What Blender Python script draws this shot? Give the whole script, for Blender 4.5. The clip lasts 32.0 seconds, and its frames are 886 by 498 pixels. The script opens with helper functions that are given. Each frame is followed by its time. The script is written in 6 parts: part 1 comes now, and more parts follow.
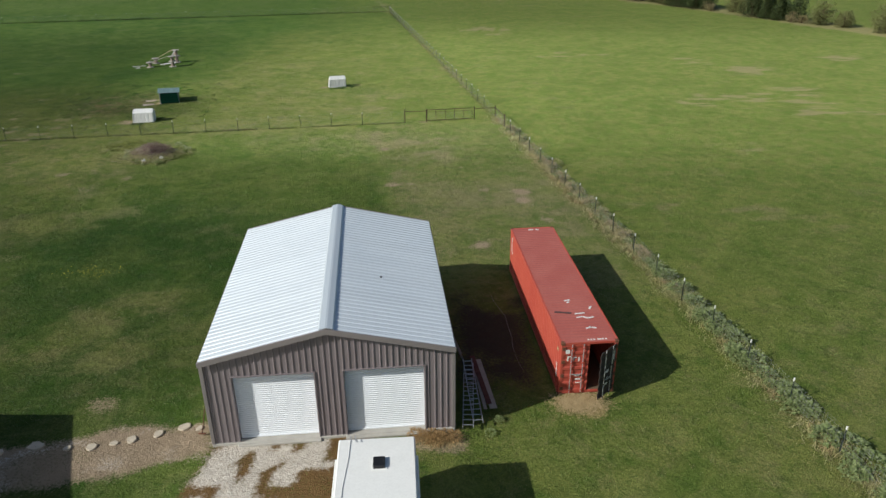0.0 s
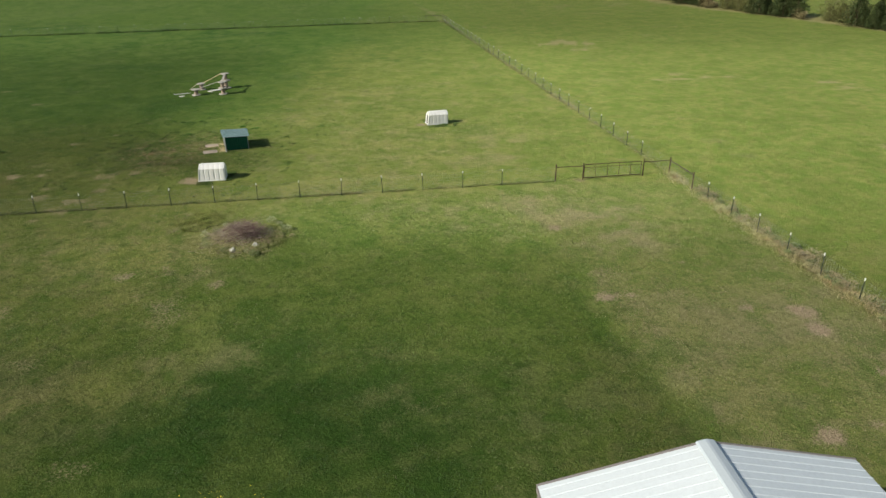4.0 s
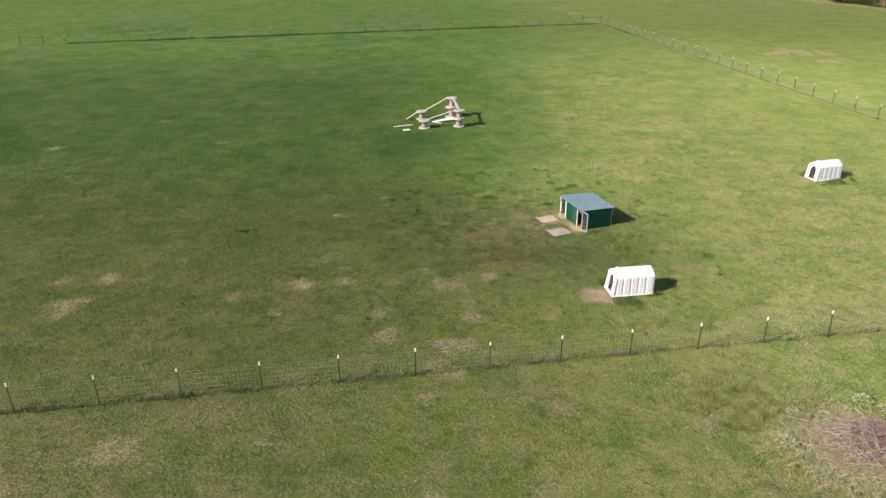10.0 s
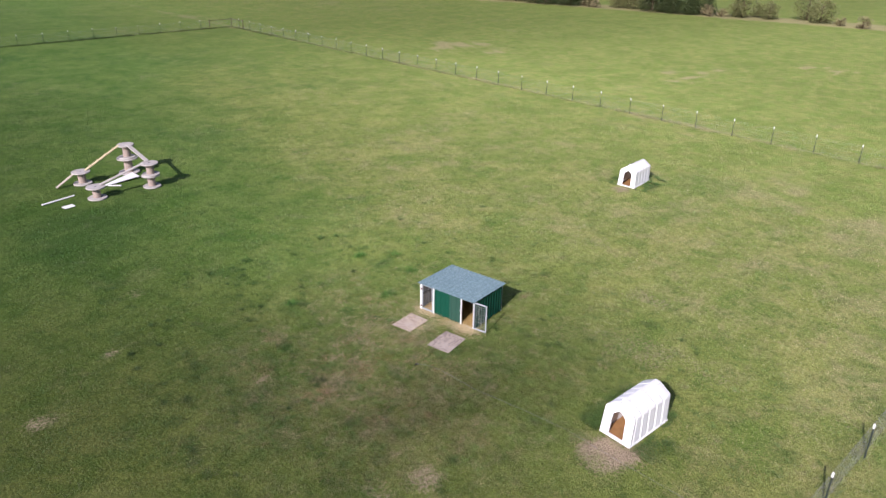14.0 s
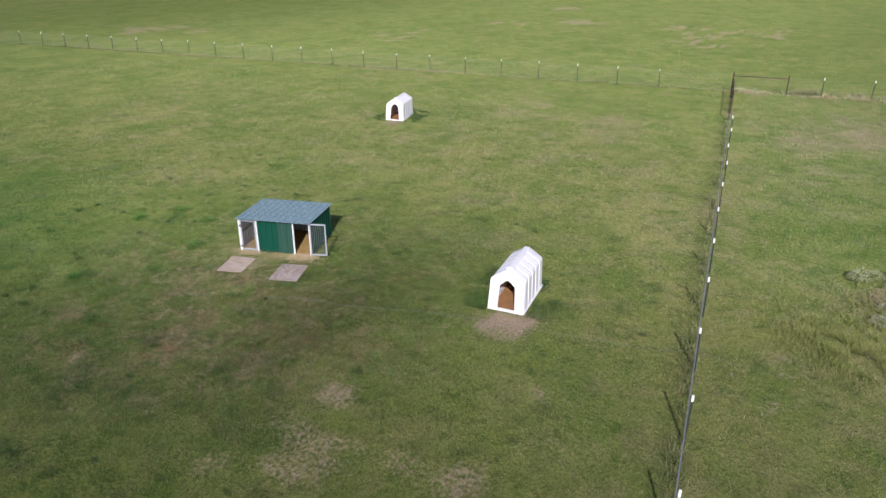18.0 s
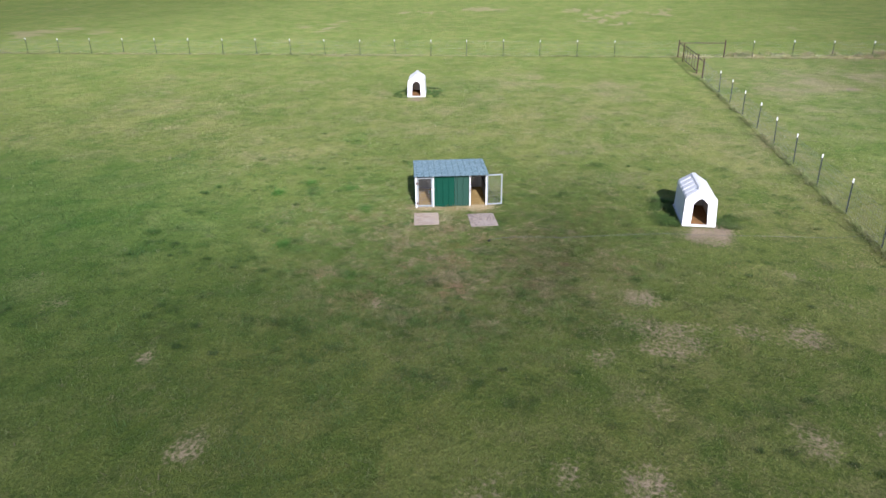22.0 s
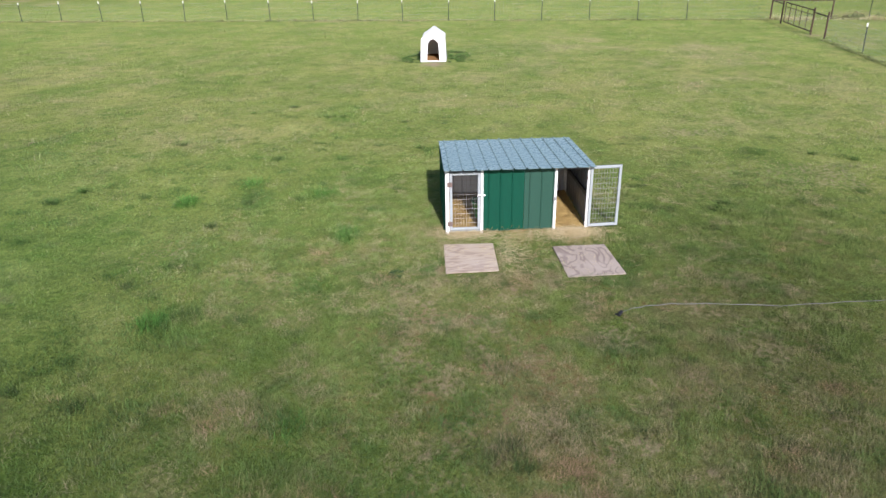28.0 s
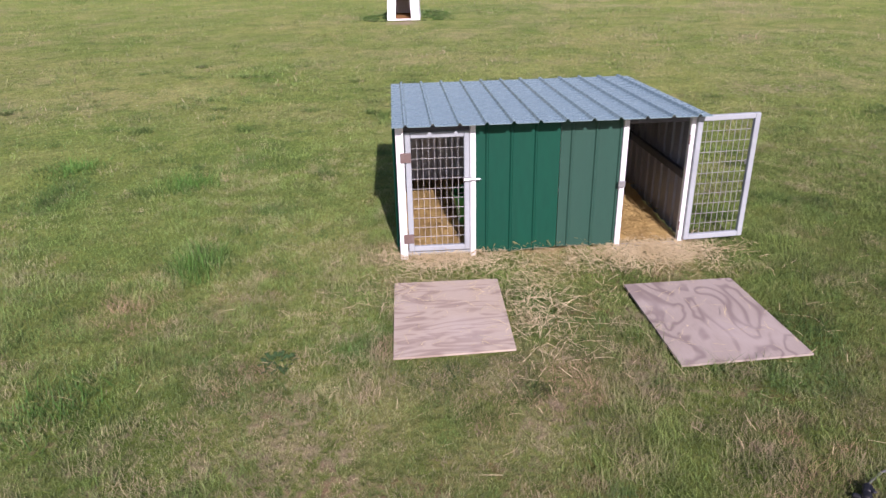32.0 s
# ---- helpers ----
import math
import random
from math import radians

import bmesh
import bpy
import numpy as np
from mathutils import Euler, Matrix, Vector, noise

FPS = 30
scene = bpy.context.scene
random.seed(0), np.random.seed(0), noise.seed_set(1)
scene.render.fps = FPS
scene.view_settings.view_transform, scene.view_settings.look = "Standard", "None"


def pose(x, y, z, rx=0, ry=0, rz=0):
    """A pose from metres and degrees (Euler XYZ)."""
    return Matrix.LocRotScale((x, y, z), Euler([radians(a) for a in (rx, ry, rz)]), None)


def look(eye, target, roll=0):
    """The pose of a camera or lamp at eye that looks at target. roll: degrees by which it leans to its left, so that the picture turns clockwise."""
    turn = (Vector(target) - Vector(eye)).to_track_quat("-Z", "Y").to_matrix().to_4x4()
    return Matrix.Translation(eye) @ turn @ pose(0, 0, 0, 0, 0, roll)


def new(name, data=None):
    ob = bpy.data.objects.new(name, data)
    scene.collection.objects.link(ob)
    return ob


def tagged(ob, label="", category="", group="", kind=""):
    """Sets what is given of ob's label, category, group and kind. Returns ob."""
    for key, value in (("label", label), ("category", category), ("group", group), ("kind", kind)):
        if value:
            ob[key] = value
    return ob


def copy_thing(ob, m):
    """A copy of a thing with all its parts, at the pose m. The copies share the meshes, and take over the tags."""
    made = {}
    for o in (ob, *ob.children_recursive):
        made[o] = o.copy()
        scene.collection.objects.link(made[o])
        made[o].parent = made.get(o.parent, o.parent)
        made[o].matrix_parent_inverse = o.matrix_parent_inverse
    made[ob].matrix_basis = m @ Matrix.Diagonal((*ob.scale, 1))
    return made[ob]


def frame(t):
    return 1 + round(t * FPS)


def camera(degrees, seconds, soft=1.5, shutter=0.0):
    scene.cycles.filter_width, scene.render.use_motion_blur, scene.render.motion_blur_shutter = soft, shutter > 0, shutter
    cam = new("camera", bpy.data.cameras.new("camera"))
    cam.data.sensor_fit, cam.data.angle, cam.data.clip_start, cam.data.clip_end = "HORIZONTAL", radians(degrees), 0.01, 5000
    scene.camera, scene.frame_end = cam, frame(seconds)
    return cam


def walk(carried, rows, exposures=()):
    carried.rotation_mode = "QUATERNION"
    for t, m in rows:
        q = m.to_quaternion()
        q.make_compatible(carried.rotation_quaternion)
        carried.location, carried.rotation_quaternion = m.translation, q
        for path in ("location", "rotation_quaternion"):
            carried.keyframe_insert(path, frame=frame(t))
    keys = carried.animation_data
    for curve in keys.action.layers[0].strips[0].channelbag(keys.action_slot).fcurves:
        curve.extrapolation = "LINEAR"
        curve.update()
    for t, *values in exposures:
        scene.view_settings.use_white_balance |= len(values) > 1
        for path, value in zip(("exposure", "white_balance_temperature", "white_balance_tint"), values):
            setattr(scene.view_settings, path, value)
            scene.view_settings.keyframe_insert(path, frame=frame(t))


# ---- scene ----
# camera and its walk
cam = camera(64.8, 32.0)
PATH = [
    (0, (0.976, -0.037, 18.508), (0.95, 1.775, 17.661), -0.4),
    (0.5, (0.177, 2.261, 18.625), (0.151, 4.072, 17.774), -0.5),
    (1, (-0.885, 4.76, 18.618), (-0.91, 6.569, 17.767), -0.5),
    (1.5, (-2.277, 7.189, 18.617), (-2.3, 8.999, 17.767), -0.6),
    (2, (-3.952, 9.517, 18.589), (-3.973, 11.328, 17.739), -0.5),
    (2.5, (-5.774, 11.915, 18.508), (-5.795, 13.726, 17.659), -0.5),
    (3, (-7.739, 14.137, 18.392), (-7.76, 15.95, 17.548), -0.4),
    (3.5, (-9.856, 16.258, 18.333), (-9.876, 18.071, 17.488), -0.5),
    (5.5, (-19.242, 24.197, 18.617), (-19.267, 26.005, 17.763), -0.4),
    (6, (-21.835, 26.044, 18.591), (-21.857, 27.852, 17.736), -0.4),
    (6.5, (-24.392, 27.753, 18.57), (-24.415, 29.561, 17.715), -0.5),
    (7, (-27.043, 29.404, 18.548), (-27.065, 31.212, 17.693), -0.5),
    (7.5, (-29.654, 30.952, 18.34), (-29.678, 32.761, 17.485), -0.5),
    (8, (-32.278, 32.55, 18.085), (-32.301, 34.358, 17.229), -0.4),
    (8.5, (-34.685, 34.274, 17.772), (-34.709, 36.082, 16.918), -0.5),
    (9, (-36.767, 36.115, 17.442), (-36.789, 37.923, 16.588), -0.5),
    (9.5, (-38.443, 38.096, 17.145), (-38.468, 39.904, 16.29), -0.5),
    (10, (-39.837, 40.302, 16.839), (-39.861, 42.11, 15.984), -0.4),
    (10.5, (-41.071, 42.63, 16.494), (-41.091, 44.438, 15.639), -0.3),
    (11, (-42.125, 45.066, 16.219), (-42.144, 46.873, 15.363), -0.0),
    (11.5, (-43.02, 47.584, 15.899), (-43.039, 49.392, 15.043), 0.0),
    (12, (-43.953, 50.065, 15.699), (-43.969, 51.872, 14.84), 0.1),
    (12.5, (-44.788, 52.542, 15.501), (-44.799, 54.345, 14.636), 0.7),
    (13, (-45.259, 55.205, 15.141), (-44.993, 56.992, 14.282), 0.8),
    (13.5, (-45.606, 57.449, 14.803), (-44.806, 59.075, 13.956), 0.9),
    (14, (-45.996, 59.428, 14.387), (-45.004, 60.948, 13.546), 1.1),
    (14.5, (-46.084, 60.478, 13.858), (-45.067, 61.982, 13.017), 1.0),
    (15, (-45.98, 60.654, 13.144), (-44.86, 62.084, 12.307), 1.1),
    (15.5, (-45.921, 60.513, 12.515), (-44.691, 61.851, 11.679), 1.0),
    (17.5, (-47.563, 61.909, 10.472), (-46.108, 63.008, 9.65), 0.1),
    (18, (-48.58, 62.887, 10.273), (-47.027, 63.844, 9.454), 0.0),
    (18.5, (-49.754, 64.096, 10.038), (-48.176, 65.014, 9.22), 0.1),
    (19, (-50.974, 65.466, 9.836), (-49.37, 66.334, 9.016), -0.1),
    (19.5, (-52.207, 67.139, 9.754), (-50.524, 67.842, 8.934), -0.3),
    (20, (-53.349, 68.729, 9.809), (-51.622, 69.316, 8.988), -0.4),
    (20.5, (-54.4, 70.245, 9.875), (-52.661, 70.794, 9.054), -0.5),
    (21, (-55.343, 71.597, 9.689), (-53.603, 72.145, 8.869), -0.5),
    (21.5, (-55.909, 72.407, 9.488), (-54.17, 72.955, 8.666), -0.6),
    (22, (-56.006, 72.616, 9.329), (-54.267, 73.166, 8.508), -0.7),
    (22.5, (-55.953, 72.567, 9.111), (-54.216, 73.118, 8.288), -0.7),
    (23, (-55.827, 72.174, 8.763), (-54.09, 72.727, 7.94), -0.7),
    (23.5, (-55.719, 71.777, 8.344), (-53.982, 72.328, 7.522), -0.7),
    (24, (-55.611, 71.689, 8.219), (-53.874, 72.238, 7.394), -0.8),
    (24.5, (-55.279, 71.82, 8.178), (-53.542, 72.369, 7.355), -0.8),
    (26.5, (-50.419, 74.212, 6.945), (-48.685, 74.775, 6.124), -0.9),
    (27, (-48.525, 75.21, 6.399), (-46.791, 75.774, 5.577), -0.9),
    (27.5, (-46.436, 76.281, 5.746), (-44.701, 76.847, 4.929), -0.9),
    (28, (-44.503, 77.231, 5.121), (-42.769, 77.8, 4.302), -1.0),
    (28.5, (-43.216, 77.793, 4.534), (-41.483, 78.363, 3.715), -1.1),
    (29, (-42.73, 77.919, 3.927), (-40.99, 78.466, 3.106), -1.1),
    (29.5, (-42.534, 77.879, 3.502), (-40.789, 78.41, 2.682), -1.1),
    (30, (-42.206, 77.911, 3.454), (-40.462, 78.44, 2.63), -1.2),
    (30.5, (-41.6, 78.055, 3.439), (-39.855, 78.582, 2.616), -1.2),
    (31, (-40.629, 78.312, 3.429), (-38.883, 78.837, 2.606), -1.1),
    (31.5, (-39.548, 78.597, 3.158), (-37.803, 79.123, 2.336), -1.2),
    (32, (-38.535, 78.861, 2.768), (-36.791, 79.388, 1.943), -1.3),
]
EXPOSURES = [(0.0, -0.06, 6350, 6), (2.0, -0.13, 6350, 5), (3.5, 0.00, 6700, 5), (5.5, 0.58, 7450, -4), (7.0, 0.65, 7400, -2), (8.0, 0.63, 7150, 5), (9.0, 0.70, 6900, 16), (10.0, 0.72, 6550, 19), (12.0, 0.84, 6250, 18), (13.0, 0.95, 6100, 18), (14.0, 0.58, 6050, 26), (15.5, 0.40, 6000, 28), (18.0, 0.25, 5950, 23), (19.0, 0.30, 5950, 22), (22.0, 0.55, 5750, 19), (24.0, 0.68, 5650, 18), (27.0, 0.66, 5850, 15), (30.0, 0.64, 6200, 28), (31.0, 0.62, 6150, 32), (32.0, 0.54, 6100, 35)]
walk(cam, [(t, look(eye, target, roll)) for t, eye, target, roll in PATH], EXPOSURES)

# ---- sun and sky ----
SUN_FROM = Vector((-0.736, -0.395, 0.551))   # afternoon sun, 33 degrees high
world = bpy.data.worlds.new("sky")
scene.world = world
world.use_nodes = True
wt = world.node_tree
sky = wt.nodes.new("ShaderNodeTexSky")
sky.sky_type, sky.sun_disc = "NISHITA", False
sky.sun_elevation, sky.sun_rotation = radians(33.4), radians(241.8)
sky.air_density, sky.dust_density = 1.0, 1.5
wt.links.new(sky.outputs[0], wt.nodes["Background"].inputs[0])
wt.nodes["Background"].inputs[1].default_value = 0.078
sun = new("sun", bpy.data.lights.new("sun", "SUN"))
sun.data.energy, sun.data.angle, sun.data.color = 4.7, radians(0.6), (1.0, 0.955, 0.88)
sun.matrix_world = look(SUN_FROM * 60, (0, 0, 0))

# ---- mesh helpers ----


class Shape:
    """Vertices and faces of one mesh in the making."""

    def __init__(self):
        self.v, self.f = [], []

    def add(self, verts, faces):
        n = len(self.v)
        self.v += [tuple(p) for p in verts]
        self.f += [tuple(n + k for k in f) for f in faces]
        return self

    def box(self, a, b, c=0.0, m=None):
        """A box from corner a to corner b, its edges chamfered by c, moved by m."""
        (x0, y0, z0), (x1, y1, z1) = a, b
        sign = [(i, j, k) for i in (0, 1) for j in (0, 1) for k in (0, 1)]
        if c <= 0:
            vs = [((x0, x1)[i], (y0, y1)[j], (z0, z1)[k]) for i, j, k in sign]
            fs = [(0, 1, 3, 2), (4, 6, 7, 5), (0, 4, 5, 1), (2, 3, 7, 6), (0, 2, 6, 4), (1, 5, 7, 3)]
        else:
            vs, at = [], {}
            for s in sign:
                p = [(x0, x1)[s[0]], (y0, y1)[s[1]], (z0, z1)[s[2]]]
                for ax in range(3):
                    q = list(p)
                    for o in range(3):
                        if o != ax:
                            q[o] += c if s[o] == 0 else -c
                    at[s, ax] = len(vs)
                    vs.append(tuple(q))
            fs = []
            for ax in range(3):
                o1, o2 = [(1, 2), (2, 0), (0, 1)][ax]
                for side in (0, 1):
                    ring = []
                    for u, w in ((0, 0), (1, 0), (1, 1), (0, 1)):
                        s = [0, 0, 0]
                        s[ax], s[o1], s[o2] = side, u, w
                        ring.append(at[tuple(s), ax])
                    fs.append(tuple(ring if side else ring[::-1]))
                for u in (0, 1):
                    for w in (0, 1):
                        s0, s1 = [0, 0, 0], [0, 0, 0]
                        s0[o1], s0[o2], s1[o1], s1[o2], s1[ax] = u, w, u, w, 1
                        s0, s1 = tuple(s0), tuple(s1)
                        fs.append((at[s0, o1], at[s1, o1], at[s1, o2], at[s0, o2]))
            for s in sign:
                fs.append((at[s, 0], at[s, 1], at[s, 2]))
        if m is not None:
            vs = [m @ Vector(p) for p in vs]
        return self.add(vs, fs)

    def beam(self, p, q, w, h, c=0.0, up=(0, 0, 1)):
        """A bar from p to q, w wide and h deep, centred on the line."""
        p, q = Vector(p), Vector(q)
        d = (q - p).normalized()
        side = d.cross(Vector(up))
        side = side.normalized() if side.length > 1e-4 else Vector((1, 0, 0))
        top = side.cross(d)
        m = Matrix((side, d, top)).transposed().to_4x4()
        m.translation = p
        return self.box((-w / 2, 0, -h / 2), (w / 2, (q - p).length, h / 2), c, m)

    def tube(self, points, r, n=6, taper=1.0):
        pts = [Vector(p) for p in points]
        rings = []
        for i, p in enumerate(pts):
            d = (pts[min(i + 1, len(pts) - 1)] - pts[max(i - 1, 0)]).normalized()
            a = d.orthogonal().normalized() if abs(d.z) > 0.95 else d.cross(Vector((0, 0, 1))).normalized()
            b = d.cross(a)
            k = r * (1 + (taper - 1) * i / max(1, len(pts) - 1))
            rings.append([p + k * (a * math.cos(t) + b * math.sin(t)) for t in [2 * math.pi * j / n for j in range(n)]])
        vs = [v for ring in rings for v in ring]
        fs = [(i * n + j, i * n + (j + 1) % n, (i + 1) * n + (j + 1) % n, (i + 1) * n + j) for i in range(len(pts) - 1) for j in range(n)]
        fs += [tuple(range(n))[::-1], tuple((len(pts) - 1) * n + j for j in range(n))]
        return self.add(vs, fs)

    def lathe(self, profile, n=24, m=None):
        vs = [Vector((r * math.cos(a), r * math.sin(a), z)) for r, z in profile for a in [2 * math.pi * j / n for j in range(n)]]
        if m is not None:
            vs = [m @ v for v in vs]
        k = len(profile)
        fs = [(i * n + j, i * n + (j + 1) % n, (i + 1) * n + (j + 1) % n, (i + 1) * n + j) for i in range(k - 1) for j in range(n)]
        fs += [tuple(range(n))[::-1], tuple((k - 1) * n + j for j in range(n))]
        return self.add(vs, fs)

    def sheet(self, profile, low, high, m, thick=0.012):
        """A profiled sheet: profile gives (u, height) across it, low(u) and high(u) its ends along v. m: u, v, outward to the world."""
        k = len(profile)
        vs = []
        for off in (0.0, -thick):
            vs += [m @ Vector((u, low(u), h + off)) for u, h in profile]
            vs += [m @ Vector((u, high(u), h + off)) for u, h in profile]
        fs = []
        for i in range(k - 1):
            fs.append((i, i + 1, k + i + 1, k + i))
            fs.append((2 * k + i + 1, 2 * k + i, 3 * k + i, 3 * k + i + 1))
            fs.append((i + 1, i, 2 * k + i, 2 * k + i + 1))
            fs.append((k + i, k + i + 1, 3 * k + i + 1, 3 * k + i))
        fs.append((0, k, 3 * k, 2 * k))
        fs.append((2 * k - 1, k - 1, 3 * k - 1, 4 * k - 1))
        return self.add(vs, fs)


def mesh_of(shape, material, smooth=False):
    me = bpy.data.meshes.new("mesh")
    me.from_pydata(shape.v, [], shape.f)
    me.materials.append(material)
    me.update()
    if smooth:
        me.polygons.foreach_set("use_smooth", [True] * len(me.polygons))
        me.set_sharp_from_angle(angle=radians(24))
    return me


def part(name, shape, material, parent=None, label="", smooth=False):
    """Links a shape as one mesh object, under a thing or a part."""
    ob = new(name, mesh_of(shape, material, smooth) if isinstance(shape, Shape) else shape)
    ob.parent = parent
    return tagged(ob, label)


def thing(name, m, label, category, group="", kind=""):
    """An Empty at a thing's base, which its parts hang under."""
    ob = new(name)
    ob.empty_display_size = 0.1
    ob.matrix_world = m
    return tagged(ob, label, category, group, kind)


def ribs(width, pitch, rib, top, height, start=0.0):
    """Profile of a ribbed sheet: flat pans between trapezoid ribs."""
    out, u = [(0.0, 0.0)], start
    while u < width - 1e-6:
        for du, h in ((-rib / 2, 0.0), (-top / 2, height), (top / 2, height), (rib / 2, 0.0)):
            if 0.0 < u + du < width:
                out.append((u + du, h))
        u += pitch
    return out + [(width, 0.0)]


def flat_bar(x0, y0, x1, y1, m, lift=0.004):
    """A thin painted mark on a face: m takes (x, y, outward) to the world."""
    return Shape().box((x0, y0, 0.0), (x1, y1, lift), 0, m)


# ---- noise over the plan, shared by the ground and what grows on it ----


def hashed(i, j, seed):
    h = np.sin(i * 127.1 + j * 311.7 + seed * 74.7) * 43758.5453
    return h - np.floor(h)


def vnoise(x, y, size, seed=0):
    x, y = np.asarray(x, float) / size, np.asarray(y, float) / size
    i, j = np.floor(x), np.floor(y)
    u, w = x - i, y - j
    u, w = u * u * (3 - 2 * u), w * w * (3 - 2 * w)
    a = hashed(i, j, seed) * (1 - u) + hashed(i + 1, j, seed) * u
    b = hashed(i, j + 1, seed) * (1 - u) + hashed(i + 1, j + 1, seed) * u
    return a * (1 - w) + b * w


def fbm(x, y, size, seed=0, octaves=4):
    total, amp, norm = 0.0, 1.0, 0.0
    for k in range(octaves):
        total = total + amp * vnoise(x + 17.3 * k, y - 9.1 * k, size / 2 ** k, seed + k)
        norm, amp = norm + amp, amp * 0.55
    return total / norm


def smooth(a, b, x):
    t = np.clip((np.asarray(x, float) - a) / (b - a), 0, 1)
    return t * t * (3 - 2 * t)


def zone(x, y, x0, y0, x1, y1, edge):
    return smooth(x0 - edge, x0 + edge, x) * (1 - smooth(x1 - edge, x1 + edge, x)) * smooth(y0 - edge, y0 + edge, y) * (1 - smooth(y1 - edge, y1 + edge, y))


BARE = [(-47.25, 71.6, 1.15), (-50.85, 70.35, 0.85), (-39.0, 68.45, 1.0), (-40.65, 62.3, 0.7), (-43.0, 66.75, 0.85), (-52.8, 56.15, 1.3),
        (-50.5, 55.7, 0.9), (-49.0, 56.8, 0.7), (-41.3, 73.35, 0.8), (-42.96, 88.25, 0.5), (-37.85, 72.5, 0.75), (-45.5, 73.65, 0.95),
        (-45.5, 72.0, 0.8), (-46.95, 80.95, 0.55), (-44.35, 84.1, 0.5), (-57.55, 72.35, 0.8), (-58.4, 69.4, 1.4), (-48.25, 68.95, 0.6),
        (-43.3, 69.05, 0.85), (-46.85, 74.4, 0.6), (-59.1, 96.8, 0.9), (-66.3, 104.0, 1.1), (-72.4, 95.4, 0.9), (-31.24, 54.03, 0.85),
        (-25.2, 53.1, 0.7), (-13.8, 23.9, 0.9), (-32.6, 70.7, 1.25), (-14.95, 87.15, 1.0), (-1.9, 70.4, 0.9), (2.55, 75.6, 0.6),
        (-38.0, 77.0, 0.5), (-40.2, 79.6, 0.4), (-37.2, 80.3, 0.35), (-42.6, 67.3, 0.6)]
PALE = [(-3.6, 51.5, 0.7), (-2.2, 51.7, 0.7), (-0.9, 51.8, 0.6), (6.1, 49.9, 0.8), (6.5, 48.2, 0.9), (7.5, 44.4, 0.8), (7.4, 42.2, 0.8),
        (3.0, 40.2, 0.8), (5.2, 40.8, 0.8), (3.3, 50.3, 0.5), (1.7, 55.7, 0.5), (-5.2, 61.1, 0.7)]


TAN = [(29.3, 79.0, 4.5), (36.5, 79.0, 6.0), (41.2, 75.3, 6.0), (42.0, 83.7, 4.0), (25.8, 62.0, 3.2), (20.3, 59.7, 2.2), (18.8, 109.5, 5.0), (6.5, 137.0, 7.0),
       (22.9, 45.4, 2.2), (25.5, 43.5, 1.8), (16.6, 46.5, 1.6), (35.2, 104.0, 4.0), (41.2, 96.7, 4.0), (58.0, 106.0, 4.0)]
WARM = [(-27.6, 43.0, 2.6), (-25.0, 44.2, 2.8), (-22.8, 45.6, 2.2), (-30.5, 42.2, 2.4), (-15.8, 32.6, 2.2), (-16.9, 31.0, 2.6), (-19.0, 28.2, 2.4), (-10.8, 30.5, 1.4), (-15.0, 27.6, 2.0)]


def hedge_x(y):
    """The line of the hedge along the field's far side."""
    return 79.4 - 0.445 * (y - 127) - 0.0025 * np.clip(y - 155, 0, 32) ** 2


def rise(x, y):
    """Height of the ground: level but for the low pads under the workshop and the shelter."""
    return 0.20 * zone(x, y, -9.0, 17.5, 1.0, 36, 1.6) + 0.035 * zone(x, y, -32.6, 77.6, -29.4, 82.4, 0.9)


def spots(x, y, rows, seed, ragged=0.9):
    out = np.zeros_like(np.asarray(x, float))
    wob = ragged * (fbm(x, y, 0.9, seed, 3) - 0.5)
    for px, py, r in rows:
        d = np.hypot(x - px, (y - py) * 1.15) / r + wob
        out = np.maximum(out, 1 - smooth(0.1, 1.25, d))
    return out


